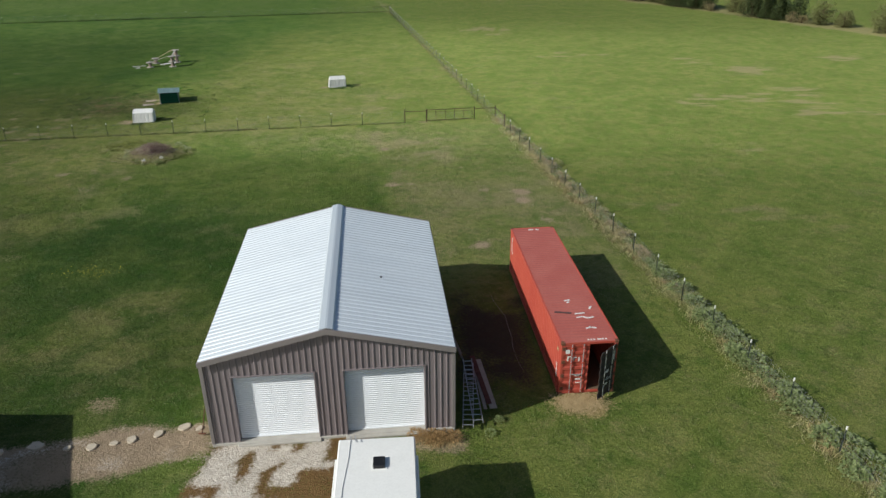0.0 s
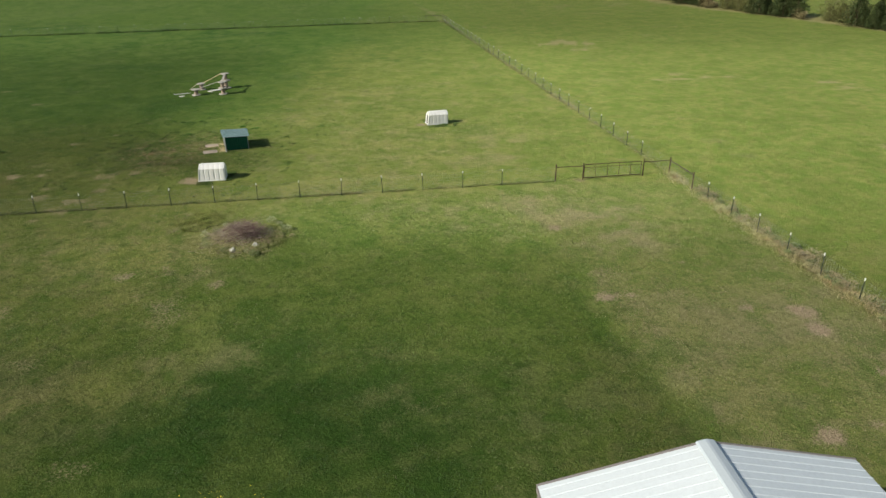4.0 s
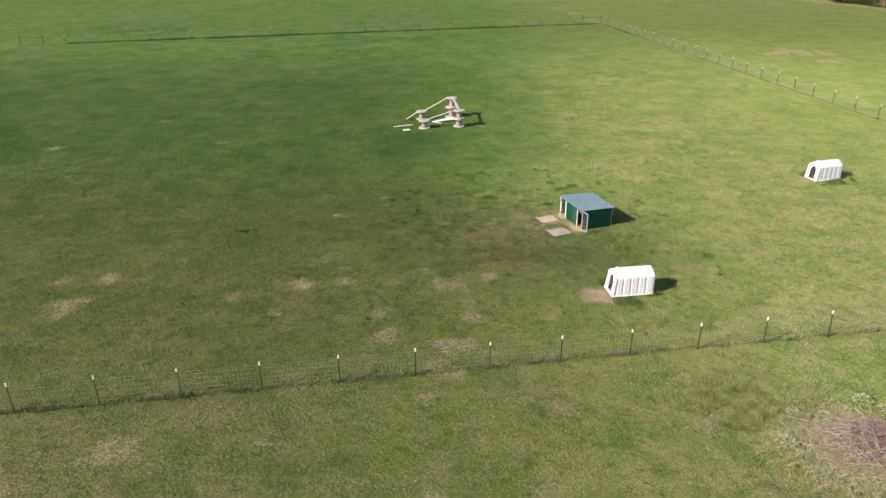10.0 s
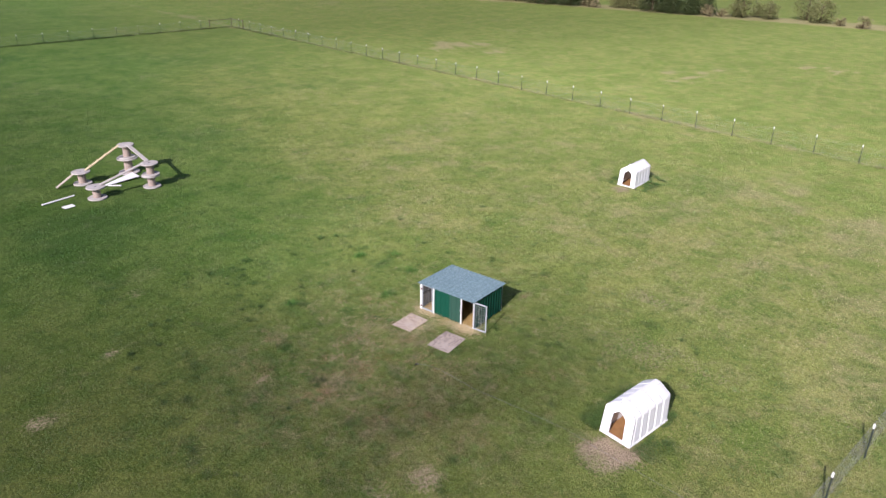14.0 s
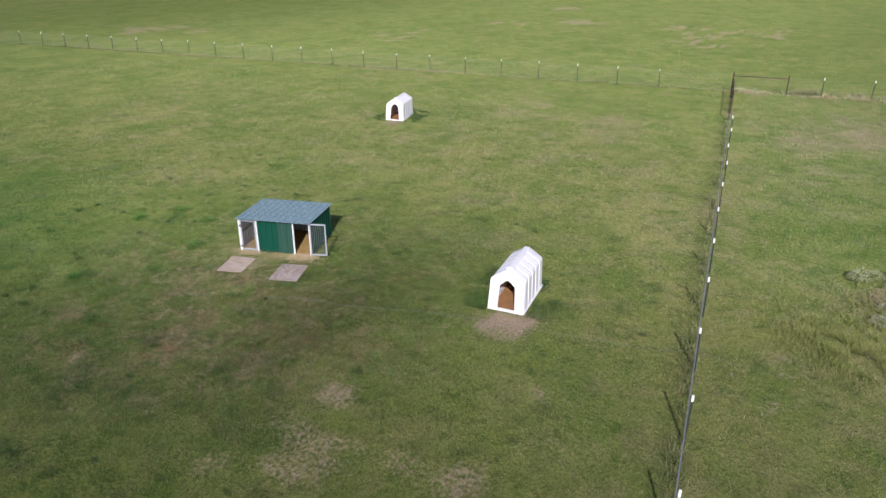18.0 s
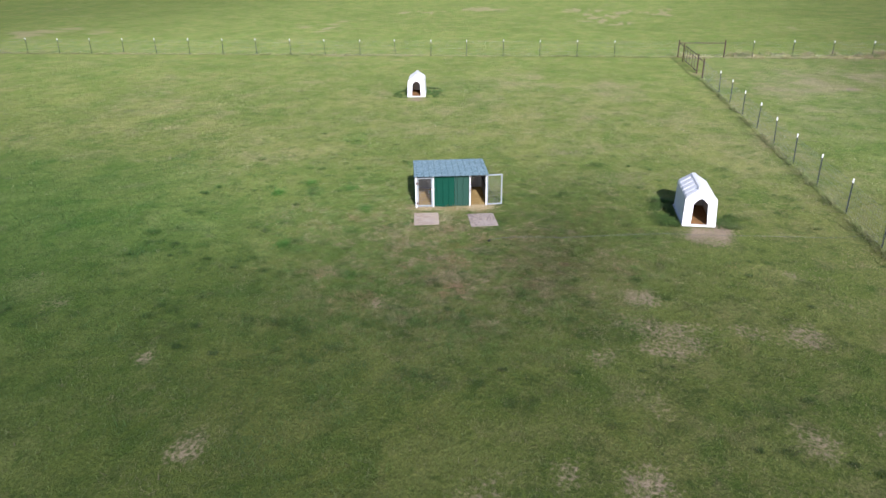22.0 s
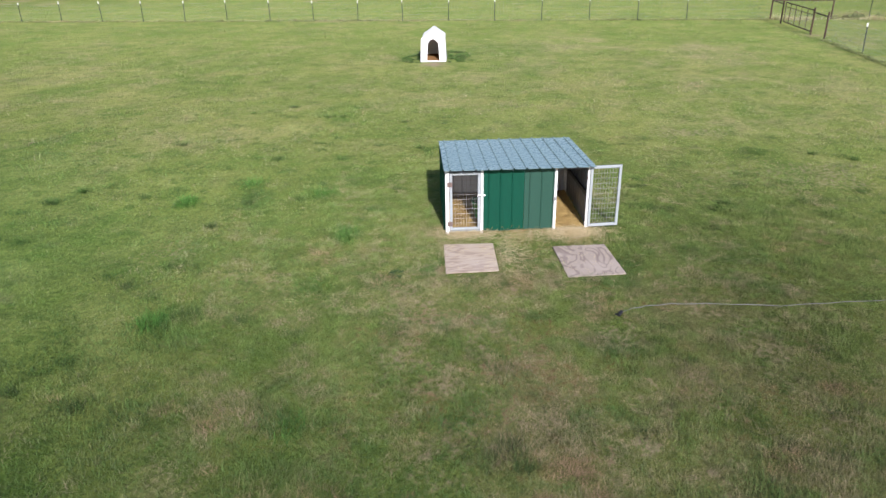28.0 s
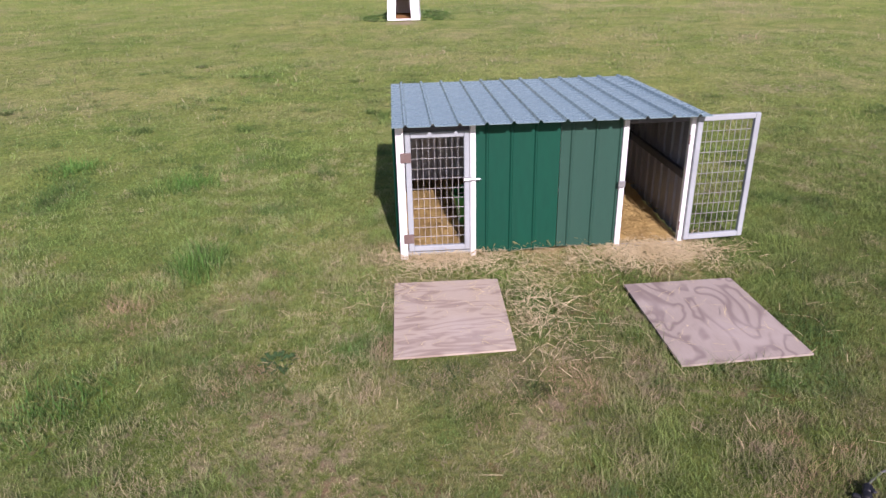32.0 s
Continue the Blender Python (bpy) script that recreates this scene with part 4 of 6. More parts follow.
    for (ax, ay), (bx, by) in (((1.15, 2.02), (1.45, 2.08)), ((1.45, 2.08), (1.66, 1.92)), ((1.66, 1.92), (1.92, 2.02)), ((1.16, 2.34), (1.62, 2.40)), ((1.34, 1.10), (1.62, 1.18)), ((1.50, 1.22), (1.78, 1.08)), ((0.98, 3.55), (1.25, 3.62)), ((1.92, 2.72), (2.06, 2.95)), ((1.06, 3.34), (1.16, 3.46))):
        part("roof_marking", Shape().beam((ax, ay, H - 0.004), (bx, by, H - 0.004), 0.085, 0.012, 0.0), M_MARK, box, "white paint stroke on the roof")
    part("roof_scuff", Shape().beam((0.30, 2.60, H - 0.004), (1.02, 2.42, H - 0.004), 0.13, 0.012), M_DARKMARK, box)
    for x in (1.15, 1.27, 1.39, 1.56, 1.66, 1.76, 1.90):
        part("code_bar", Shape().box((x, 0.14, H + 0.004), (x + 0.07, 0.23, H + 0.010)), M_MARK, box)
    for x in (0.95, 1.05, 1.15, 1.36, 1.46):
        part("code_bar", Shape().box((x, L - 0.42, H - 0.012), (x + 0.08, L - 0.30, H + 0.002)), M_MARK, box)
    for y, z0, z1 in ((0.55, 0.55, 0.75), (0.55, 0.85, 1.00), (0.55, 1.10, 1.25), (L - 0.55, 1.35, 1.85), (L - 0.75, 1.25, 1.40), (L - 0.62, 1.95, 2.2)):
        part("side_marking", Shape().box((0.010, y, z0), (0.018, y + 0.11, z1)), M_MARK, box)
    part("side_label", Shape().box((0.009, 0.50, 1.9), (0.017, 0.66, 2.05)), M_YELLOWPLANK, box)
    return box


shipping_container()


# ---- cord on the soil, hoe at the workshop's corner ----
def yard_things():
    cord = thing("cord", pose(3.9, 27.5, 0), "thin pale cord lying on the bare soil", "cord")
    pts = [(3.1, 33.4), (3.25, 32.7), (3.72, 31.3), (3.80, 30.2), (3.92, 29.2), (3.88, 28.4), (4.02, 27.3), (4.2, 26.4)]
    part("strand", Shape().tube([(x - 3.9, y - 27.5, 0.03 + 0.01 * (i % 2)) for i, (x, y) in enumerate(pts)], 0.010, 6, 0.3), M_REEL, cord)
    hoe = thing("garden_hoe", pose(-8.95, 21.85, 0.19), "rusty hoe with a wooden handle leaning on the workshop", "hoe")
    part("handle", Shape().tube([(0, 0, 0.02), (0.12, 0.03, 0.55), (0.24, 0.07, 1.15)], 0.018, 8), M_BROWNPLANK, hoe)
    part("blade", Shape().box((-0.14, -0.05, 0.0), (0.16, 0.03, 0.035), 0.008), M_RUST, hoe)


yard_things()


# ---- white camper trailer ----
def camper_trailer():
    W, L, H = 2.46, 6.4, 3.05
    t = thing("camper_trailer", pose(-1.52, 18.24, 0, 0, 0, 4.6), "white camper trailer with black roof vent, parked by the workshop", "trailer")
    part("body", Shape().box((-W / 2, -L, 0.55), (W / 2, 0, H - 0.09), 0.07), M_WHITE, t, smooth=False)
    roof = Shape().box((-W / 2 - 0.03, -L - 0.02, H - 0.12), (W / 2 + 0.03, 0.03, H), 0.045)
    part("roof", roof, M_WHITE, t, "smooth white rubber roof")
    for x in (-1, 1):
        part("awning_rail", Shape().box((x * (W / 2 + 0.06) - 0.045, -L + 0.1, H - 0.30), (x * (W / 2 + 0.06) + 0.045, -0.75, H - 0.14), 0.02), M_WHITE, t)
        wheel = part("wheel", Shape().lathe([(0.30, -0.1), (0.35, -0.07), (0.35, 0.07), (0.30, 0.1)], 20, pose(x * 1.1, -3.8, 0.55, 0, 90, 0)), M_RUBBER, t)
        part("rim", Shape().lathe([(0.19, -0.11), (0.20, 0.0), (0.19, 0.11)], 14, pose(x * 1.1, -3.8, 0.55, 0, 90, 0)), M_STEEL, wheel)
        part("stabiliser", Shape().beam((x * 0.9, -0.5, 0.0), (x * 0.9, -0.5, 0.56), 0.06, 0.06), M_STEEL, t)
        part("stabiliser", Shape().beam((x * 0.9, -5.9, 0.0), (x * 0.9, -5.9, 0.56), 0.06, 0.06), M_STEEL, t)
    vent = part("roof_vent", Shape().box((-0.10, -1.46, H - 0.01), (0.28, -1.00, H + 0.13), 0.03), M_BLACK, t, "black square roof vent lid")
    part("vent_base", Shape().box((-0.14, -1.50, H - 0.005), (0.36, -0.96, H + 0.02), 0.008), M_WHITE, vent)
    for x in (-0.86, -0.70):
        part("roof_pipe", Shape().tube([(x, -0.02, H - 0.2), (x, 0.05, H + 0.12), (x + 0.02, -0.25, H + 0.14)], 0.014, 6), M_STEEL, t)
    part("cable", Shape().tube([(-0.86, -0.02, H + 0.02), (-0.88, -0.9, H + 0.012), (-1.0, -2.2, H + 0.012), (-1.02, -4.0, H + 0.012)], 0.009, 5), M_STEEL, t, "thin grey cable along the roof")
    part("drawbar", Shape().beam((0, 0.0, 0.5), (0, 0.9, 0.48), 0.1, 0.1, 0.01), M_BLACK, t)
    return t


camper_trailer()


# ---- unseen house, added to throw its shade over the path ----
def house():
    h = thing("house", pose(-24.1, 15.2, 0), "unseen low gabled house with pale siding, added to shade the stone path", "house")
    X, Y, EAVE, RIDGE = 5.0, 5.6, 2.9, 4.5
    for y in (-Y, Y - 0.2):
        part("wall", Shape().box((-X, y, 0), (X, y + 0.2, EAVE)), M_SIDING, h)
    for x in (-X, X - 0.2):
        s = Shape()
        vs = [(x, -Y, 0), (x, Y, 0), (x, Y, EAVE), (x, 0, RIDGE - 0.05), (x, -Y, EAVE)]
        vs += [(x + 0.2, y, z) for _, y, z in vs]
        s.add(vs, [(0, 1, 2, 3, 4), (9, 8, 7, 6, 5), *[(i, (i + 1) % 5, 5 + (i + 1) % 5, 5 + i)[::-1] for i in range(5)]])
        part("gable_wall", s, M_SIDING, h)
    for k in (-1, 1):
        part("roof_slope", Shape().beam((0, 0, RIDGE), (0, k * (Y + 0.4), EAVE - 0.1), 2 * X + 0.8, 0.16, 0.02), M_SHINGLE, h)
    d = part("door", Shape().box((X - 0.03, -1.2, 0), (X + 0.03, -0.3, 2.03), 0.01), M_TRIM, h)
    part("door_knob", Shape().lathe([(0.02, 0), (0.03, 0.03), (0.01, 0.06)], 8, pose(X + 0.03, -0.4, 1.0, 0, 90, 0)), M_LATCH, d)
    for y in (1.4, -3.6):
        w = part("window", Shape().box((X - 0.02, y - 0.55, 0.9), (X + 0.04, y + 0.55, 2.0), 0.01), M_PAINTED, h)
        part("pane", Shape().box((X + 0.035, y - 0.45, 1.0), (X + 0.045, y + 0.45, 1.9)), M_GLASS, w)


house()

# ---- fences ----
POST_H = 1.32
tee = Shape()
tee.box((-0.024, -0.005, -0.05), (0.024, 0.005, POST_H - 0.15), 0.0)
tee.box((-0.005, 0.0, -0.05), (0.005, 0.04, POST_H - 0.15), 0.0)
for z in np.arange(0.15, POST_H - 0.2, 0.12):
    tee.box((-0.012, -0.012, z), (0.012, -0.004, z + 0.03), 0.0)
MESH_POST = mesh_of(tee, M_POST)
MESH_TIP = mesh_of(Shape().box((-0.026, -0.010, POST_H - 0.16), (0.026, 0.042, POST_H), 0.006), M_TIP)


def fence(name, label, posts, ends, turn, heights, gap, braces=(), seed=0):
    """Steel posts with white tips, and woven wire between them. posts: places; ends: the runs of wire."""
    rng = random.Random(seed)
    f = thing(name, pose(*posts[0], 0), label, "fence")
    base = Vector((*posts[0], 0))
    for x, y in posts:
        p = part("post", MESH_POST, None, f)
        p.matrix_local = pose(x - base.x, y - base.y, 0, rng.uniform(-2, 2), rng.uniform(-2, 2), turn + rng.uniform(-6, 6))
        p.scale = (1, 1, rng.uniform(0.97, 1.03))
        part("post_tip", MESH_TIP, None, p, "white-painted tip")
    for (x0, y0), (x1, y1) in ends:
        s = Shape()
        d = math.hypot(x1 - x0, y1 - y0)
        at = lambda k, z: (x0 - base.x + (x1 - x0) * k, y0 - base.y + (y1 - y0) * k, z)  # noqa: E731
        n = max(1, round(d / 3.05))
        for i in range(n):
            sag = [rng.uniform(-0.015, 0.015) for _ in heights]
            for z, q in zip(heights, sag):
                s.tube([at(i / n, z), at((i + 0.5) / n, z + q - 0.01), at((i + 1) / n, z)], 0.0032, 3)
        k = gap / 2
        while k < d:
            s.tube([at(k / d, heights[0]), at(k / d + rng.uniform(-0.1, 0.1) * gap / d, heights[-1])], 0.0026, 3)
            k += gap
        part("wire_run", s, M_WIRE, f, "grey woven wire")
    return f


def pipe_post(x, y, parent, h=1.36, r=0.046):
    return part("brace_post", Shape().tube([(x, y, -0.05), (x, y, h)], r, 10), M_PIPE, parent, "rusty steel pipe post")


HEIGHTS = [0.06, 0.22, 0.40, 0.60, 0.82, 1.04, 1.18]
step = Vector((-3.021, -0.484))
p0 = Vector((-8.08, 69.17))
cross_posts = [tuple(p0 + step * i) for i in range(24)]
GB, GL, GR, GC, GS = (-3.83, 70.1), (-1.65, 70.42), (3.28, 71.37), (5.48, 71.75), (6.2, 68.2)
fence("cross_fence", "woven wire fence on dark steel posts with white tips", cross_posts, [(GB, cross_posts[11]), (cross_posts[11], cross_posts[23])], 9.1, HEIGHTS, 0.16, seed=1)
up = (Vector((-13.4, 168.8)) - Vector(GC)).normalized()
north_posts = [tuple(Vector(GC) + up * (5.08 + 3.05 * i)) for i in range(31)]
fence("long_fence", "long woven wire fence dividing two pastures", north_posts, [(GC, north_posts[15]), (north_posts[15], (-13.4, 168.8))], 100.9, HEIGHTS, 0.2, seed=2)
down = (Vector((15.77, 21.06)) - Vector(GC)).normalized()
south_posts = [tuple(Vector(GC) + down * (5.85 + 3.06 * i)) for i in range(30)]
fence("yard_fence", "weed-grown woven wire fence beside the yard", south_posts, [(GC, south_posts[14]), (south_posts[14], south_posts[29])], 101.0, HEIGHTS, 0.2, seed=3)
west = (Vector((-104, 148.3)) - Vector((-13.4, 168.8))).normalized()
back_posts = [tuple(Vector((-13.4, 168.8)) + west * (5.0 + 3.05 * i)) for i in range(28)]
fence("back_fence", "far woven wire fence at the end of the pasture", back_posts, [((-13.4, 168.8), back_posts[27])], 12.8, HEIGHTS, 0.3, seed=4)


def brace(name, label, points, rails):
    b = thing(name, pose(*points[0], 0), label, "fence brace")
    ox, oy = points[0]
    for x, y in points:
        pipe_post(x - ox, y - oy, b)
    for (ax, ay), (bx, by), z in rails:
        part("rail", Shape().tube([(ax - ox, ay - oy, z), (bx - ox, by - oy, z)], 0.032, 8), M_PIPE, b)
    return b


brace("corner_brace", "rusty pipe corner brace beside the field gate", [GC, GS, GR], [(GC, GS, 1.12), (GC, GR, 1.12)])
brace("gate_brace", "rusty pipe brace at the hinge side of the field gate", [GL, GB], [(GL, GB, 1.12)])
far = Vector((-13.4, 168.8))
brace("far_corner_brace", "rusty pipe corner brace at the far corner", [tuple(far), tuple(far + west * 3.6), tuple(far - up * 3.4)], [(tuple(far), tuple(far + west * 3.6), 1.12), (tuple(far), tuple(far - up * 3.4), 1.12)])
nw = far + west * 90.5
brace("far_gate_brace", "rusty pipe brace on the far fence", [tuple(nw), tuple(nw + west * 3.2)], [(tuple(nw), tuple(nw + west * 3.2), 1.12)])


def field_gate():
    g = thing("field_gate", pose(GL[0], GL[1], 0, 0, 0, 10.1), "closed rusty pipe field gate with wire mesh", "gate")
    w = 4.78
    fr = Shape()
    for z in (0.14, 1.22):
        fr.tube([(0.08, 0, z), (w, 0, z)], 0.032, 8)
    for x in (0.08, w):
        fr.tube([(x, 0, 0.14), (x, 0, 1.22)], 0.024, 8)
    part("gate_frame", fr, M_PIPE, g)
    part("mid_rail", Shape().tube([(0.08, 0, 0.98), (w, 0, 0.98)], 0.018, 8), M_PIPE, g)
    for x in (1.0, 2.0, 2.95, 3.9):
        part("upright", Shape().tube([(x, 0, 0.14), (x, 0, 1.22)], 0.02, 8), M_PIPE, g)
    s = Shape()
    for x in np.arange(0.2, w, 0.15):
        s.tube([(x, 0, 0.14), (x, 0, 0.98)], 0.0028, 3)
    for z in np.arange(0.24, 0.98, 0.15):
        s.tube([(0.08, 0, z), (w, 0, z)], 0.0028, 3)
    part("gate_mesh", s, M_WIRE, g)
    for z in (0.3, 1.05):
        part("hinge", Shape().box((-0.03, -0.03, z), (0.1, 0.03, z + 0.07), 0.008), M_RUST, g)


field_gate()

# ---- goat shelter ----
def mesh_door(parent, name, m, w, h, label, latch_out):
    """A framed door of welded wire; x from the hinge, y outward."""
    fw = 0.050
    fr = Shape()
    fr.box((0, -0.022, 0.03), (fw, 0.022, h), 0.006, m)
    fr.box((w - fw, -0.022, 0.03), (w, 0.022, h), 0.006, m)
    fr.box((fw, -0.021, 0.03), (w - fw, 0.021, 0.03 + fw), 0.006, m)
    fr.box((fw, -0.021, h - fw), (w - fw, 0.021, h), 0.006, m)
    door = part(name, fr, M_FRAME, parent, label)
    s = Shape()
    n = 9
    for i in range(1, n):
        x = fw + (w - 2 * fw) * i / n
        s.tube([m @ Vector((x, 0.006, 0.05)), m @ Vector((x, 0.006, h - 0.03))], 0.0026, 4)
    for i in range(1, 11):
        z = 0.03 + fw + (h - 0.03 - 2 * fw) * i / 11
        s.tube([m @ Vector((0.02, 0.012, z)), m @ Vector((w - 0.02, 0.012, z))], 0.0028, 4)
    part("wire_mesh", s, M_MESH, door, "silvery welded wire grid")
    for z in (0.16, h - 0.22):
        part("hinge", Shape().box((-0.045, 0.018, z - 0.045), (0.05, 0.032, z + 0.045), 0.004, m), M_HINGE, door)
    bolt = Shape().tube([m @ Vector((w - 0.05, 0.032, 0.62 * h)), m @ Vector((w + latch_out, 0.032, 0.62 * h))], 0.012, 8)
    bolt.box((w - 0.06, 0.02, 0.62 * h - 0.022), (w + 0.02, 0.034, 0.62 * h + 0.022), 0.004, m)
    part("latch", bolt, M_LATCH, door, "bright steel bolt latch")
    return door


def goat_shelter():
    t = thing("goat_shelter", pose(-32.985, 80.912, 0.035, 0, 0, -69.6), "low green steel livestock shelter with blue-grey roof and mesh doors", "shelter")
    W, D, HF, HB = 2.61, 1.95, 1.25, 1.175
    height = lambda y: HF + (HB - HF) * y / D  # noqa: E731
    for x, y, s in ((0, 0, 0.07), (0.64, 0, 0.05), (2.0, 0, 0.05), (W, 0, 0.06), (0, D, 0.06), (W, D, 0.06)):
        part("post", Shape().box((x - s / 2, y - s / 2, -0.03), (x + s / 2, y + s / 2, height(y) - 0.03), 0.006), M_POSTW, t, "white-painted post")
    # head rail coloured dark to stand in for shade under the roof edge
    part("head_rail", Shape().box((0.036, 0.026, HF - 0.09), (W - 0.03, 0.06, HF - 0.035), 0.006), M_RAIL, t)
    part("sill_rail", Shape().box((0.036, -0.02, 0.005), (0.614, 0.03, 0.035), 0.004), M_FRAME, t)
    part("sill_rail", Shape().box((2.03, -0.01, -0.02), (W - 0.03, 0.02, 0.012), 0.004), M_STEEL, t)
    # green front sheets, hung outside the posts
    front = Matrix(((1, 0, 0, 0), (0, 0, -1, 0.002), (0, 1, 0, 0), (0, 0, 0, 1)))
    for x0, x1, mat_, label in ((0.667, 1.42, M_SHEDGREEN, "dark green ribbed sheet"), (1.425, 1.973, M_SHEDGREY, "faded grey-green ribbed sheet")):
        prof = [(u + x0, h) for u, h in ribs(x1 - x0, 0.218, 0.030, 0.012, 0.014, 0.10)]
        s = Shape().sheet(prof, lambda u: 0.01 + 0.012 * math.sin(5 * u), lambda u: HF - 0.02, front, 0.006)
        part("front_sheet", s, mat_, t, label)
    part("stiffener", Shape().box((0.67, 0.012, 0.55), (1.97, 0.045, 0.60), 0.004), M_PLANK, t)
    # side and back walls: green outside, bare steel inside
    for x, face in ((-0.035, -1), (W + 0.035, 1)):
        m = Matrix(((0, 0, face, x), (face, 0, 0, 0 if face == 1 else D), (0, 1, 0, 0), (0, 0, 0, 1)))
        prof = ribs(D, 0.19, 0.062, 0.026, 0.028, 0.10)
        part("side_sheet", Shape().sheet(prof, lambda u: 0.015, lambda u: height(u if face == 1 else D - u) - 0.03, m, 0.004), M_SHEDGREEN, t, "dark green ribbed side")
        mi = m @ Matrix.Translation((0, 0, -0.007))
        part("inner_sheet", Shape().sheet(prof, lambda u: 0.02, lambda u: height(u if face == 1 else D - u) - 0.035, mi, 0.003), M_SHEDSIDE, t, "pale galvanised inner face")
        xi = x - face * 0.045
        part("side_rail", Shape().beam((xi, 0.06, 0.66), (xi, D - 0.06, 0.62), 0.04, 0.075, 0.004), M_RAIL, t)
    mb = Matrix(((-1, 0, 0, W), (0, 0, 1, D + 0.035), (0, 1, 0, 0), (0, 0, 0, 1)))
    prof = ribs(W, 0.19, 0.05, 0.022, 0.018, 0.10)
    part("back_sheet", Shape().sheet(prof, lambda u: 0.015, lambda u: HB - 0.03, mb, 0.004), M_SHEDGREEN, t)
    part("inner_sheet", Shape().sheet(prof, lambda u: 0.02, lambda u: HB - 0.035, mb @ Matrix.Translation((0, 0, -0.007)), 0.003), M_SHEDBACK, t, "bare steel inner face, lightened as if lit")
    # roof of narrow sheets with raised ribs
    slope = math.hypot(D + 0.40, HF - HB)
    c, s_ = (D + 0.40) / slope, (HF - HB) * (D + 0.40) / D / slope
    m = Matrix(((1, 0, 0, -0.06), (0, c, s_, -0.19), (0, -s_, c, HF + 0.012), (0, 0, 0, 1)))
    roof_w = W + 0.14
    n = 4
    w = roof_w / n
    for i in range(n):
        prof = [(u + i * w, h) for u, h in ribs(w, w / 3, 0.042, 0.018, 0.022, w / 6)]
        part("roof_sheet", Shape().sheet(prof, lambda u: 0.0, lambda u: slope, m, 0.005), M_SHEDROOF, t)
    for y in (0.05, D - 0.05):
        part("purlin", Shape().box((0.03, y - 0.02, height(y) - 0.075), (W - 0.03, y + 0.02, height(y) - 0.025), 0.004), M_PLANK, t)
    # doors
    left = Matrix(((1, 0, 0, 0.045), (0, -1, 0, -0.012), (0, 0, 1, 0.02), (0, 0, 0, 1)))
    mesh_door(t, "wire_door", left, 0.565, HF - 0.10, "closed white-framed wire door", 0.09)
    a = radians(4)
    right = Matrix(((math.cos(a), -math.sin(a), 0, W + 0.01), (math.sin(a), math.cos(a), 0, -0.045), (0, 0, 1, 0.02), (0, 0, 0, 1)))
    mesh_door(t, "wire_door", right, 0.585, HF - 0.04, "white-framed wire door swung wide open", 0.02)
    part("latch_plate", Shape().box((1.955, -0.062, 0.60), (2.02, -0.048, 0.66), 0.004), M_LATCH, t)
    return t


shelter = goat_shelter()
SHELTER_M = pose(-32.985, 80.912, 0.035, 0, 0, -69.6)


def strands(count, spread, seed, size=(0.06, 0.22), wide=0.0018, flat=0.04):
    """Loose straws: thin bent strips scattered by spread(rng)."""
    rng = random.Random(seed)
    s = Shape()
    for _ in range(count):
        x, y, z = spread(rng)
        a, ln = rng.uniform(0, 6.283), rng.uniform(*size)
        d = Vector((math.cos(a), math.sin(a), rng.uniform(-flat, flat * 2)))
        side = Vector((-d.y, d.x, rng.uniform(-0.3, 0.3))).normalized() * wide * rng.uniform(0.7, 1.4)
        p, q = Vector((x, y, z)), Vector((x, y, z)) + d * ln * 0.5 + Vector((rng.uniform(-.03, .03), rng.uniform(-.03, .03), 0.01))
        r = q + (d + Vector((rng.uniform(-.4, .4), rng.uniform(-.4, .4), -flat))) * ln * 0.5
        if r.z < 0.004:
            r.z = 0.004
        s.add([p - side, p + side, q + side, q - side, r], [(0, 1, 2, 3), (3, 2, 4)])
    return s


def gauss_in(m, cx, cy, sx, sy, top):
    def pick(rng):
        p = m @ Vector((rng.gauss(cx, sx), rng.gauss(cy, sy), 0))
        return p.x, p.y, p.z + rng.uniform(0.006, top)
    return pick


def inside(m, x0, x1, y0, y1, top):
    def pick(rng):
        y = y0 + (y1 - y0) * rng.random()
        p = m @ Vector((rng.uniform(x0, x1), y, 0))
        return p.x, p.y, p.z + 0.02 + top * rng.random() + 0.06 * y / 1.9
    return pick


bed = Shape()
nb = 14
for i in range(nb + 1):
    for j in range(nb + 1):
        x, y = 0.04 + 2.56 * i / nb, 0.05 + 1.85 * j / nb
        bed.v.append(tuple(SHELTER_M @ Vector((x, y, 0.012 + 0.03 * random.random() + 0.06 * j / nb))))
bed.f = [(i * (nb + 1) + j, (i + 1) * (nb + 1) + j, (i + 1) * (nb + 1) + j + 1, i * (nb + 1) + j + 1) for i in range(nb) for j in range(nb)]
inner = strands(4200, inside(SHELTER_M, 0.06, 2.55, 0.05, 1.85, 0.05), 11, (0.08, 0.26), 0.0030, 0.10)
bed.add(inner.v, inner.f)
tagged(part("straw_bedding", bed, M_BEDSTRAW), "thick golden straw bedding on the shelter floor", "straw", kind="stuff")
loose = Shape()
for count, cx, cy, sx, sy, seed, size, wide in ((1000, 0.35, -0.12, 0.26, 0.13, 12, (0.06, 0.22), 0.0019), (1900, 2.32, -0.16, 0.32, 0.18, 13, (0.07, 0.26), 0.0020), (500, 1.35, -0.28, 0.60, 0.20, 14, (0.06, 0.24), 0.0016),
                                                (330, 1.05, -1.05, 0.16, 0.40, 17, (0.08, 0.30), 0.0016), (650, 1.3, -1.1, 1.5, 0.9, 15, (0.05, 0.16), 0.0013), (110, -0.05, -0.75, 0.22, 0.25, 18, (0.06, 0.22), 0.0015)):
    shape = strands(count, gauss_in(SHELTER_M, cx, cy, sx, sy, 0.028), seed, size, wide)
    loose.add(shape.v, shape.f)
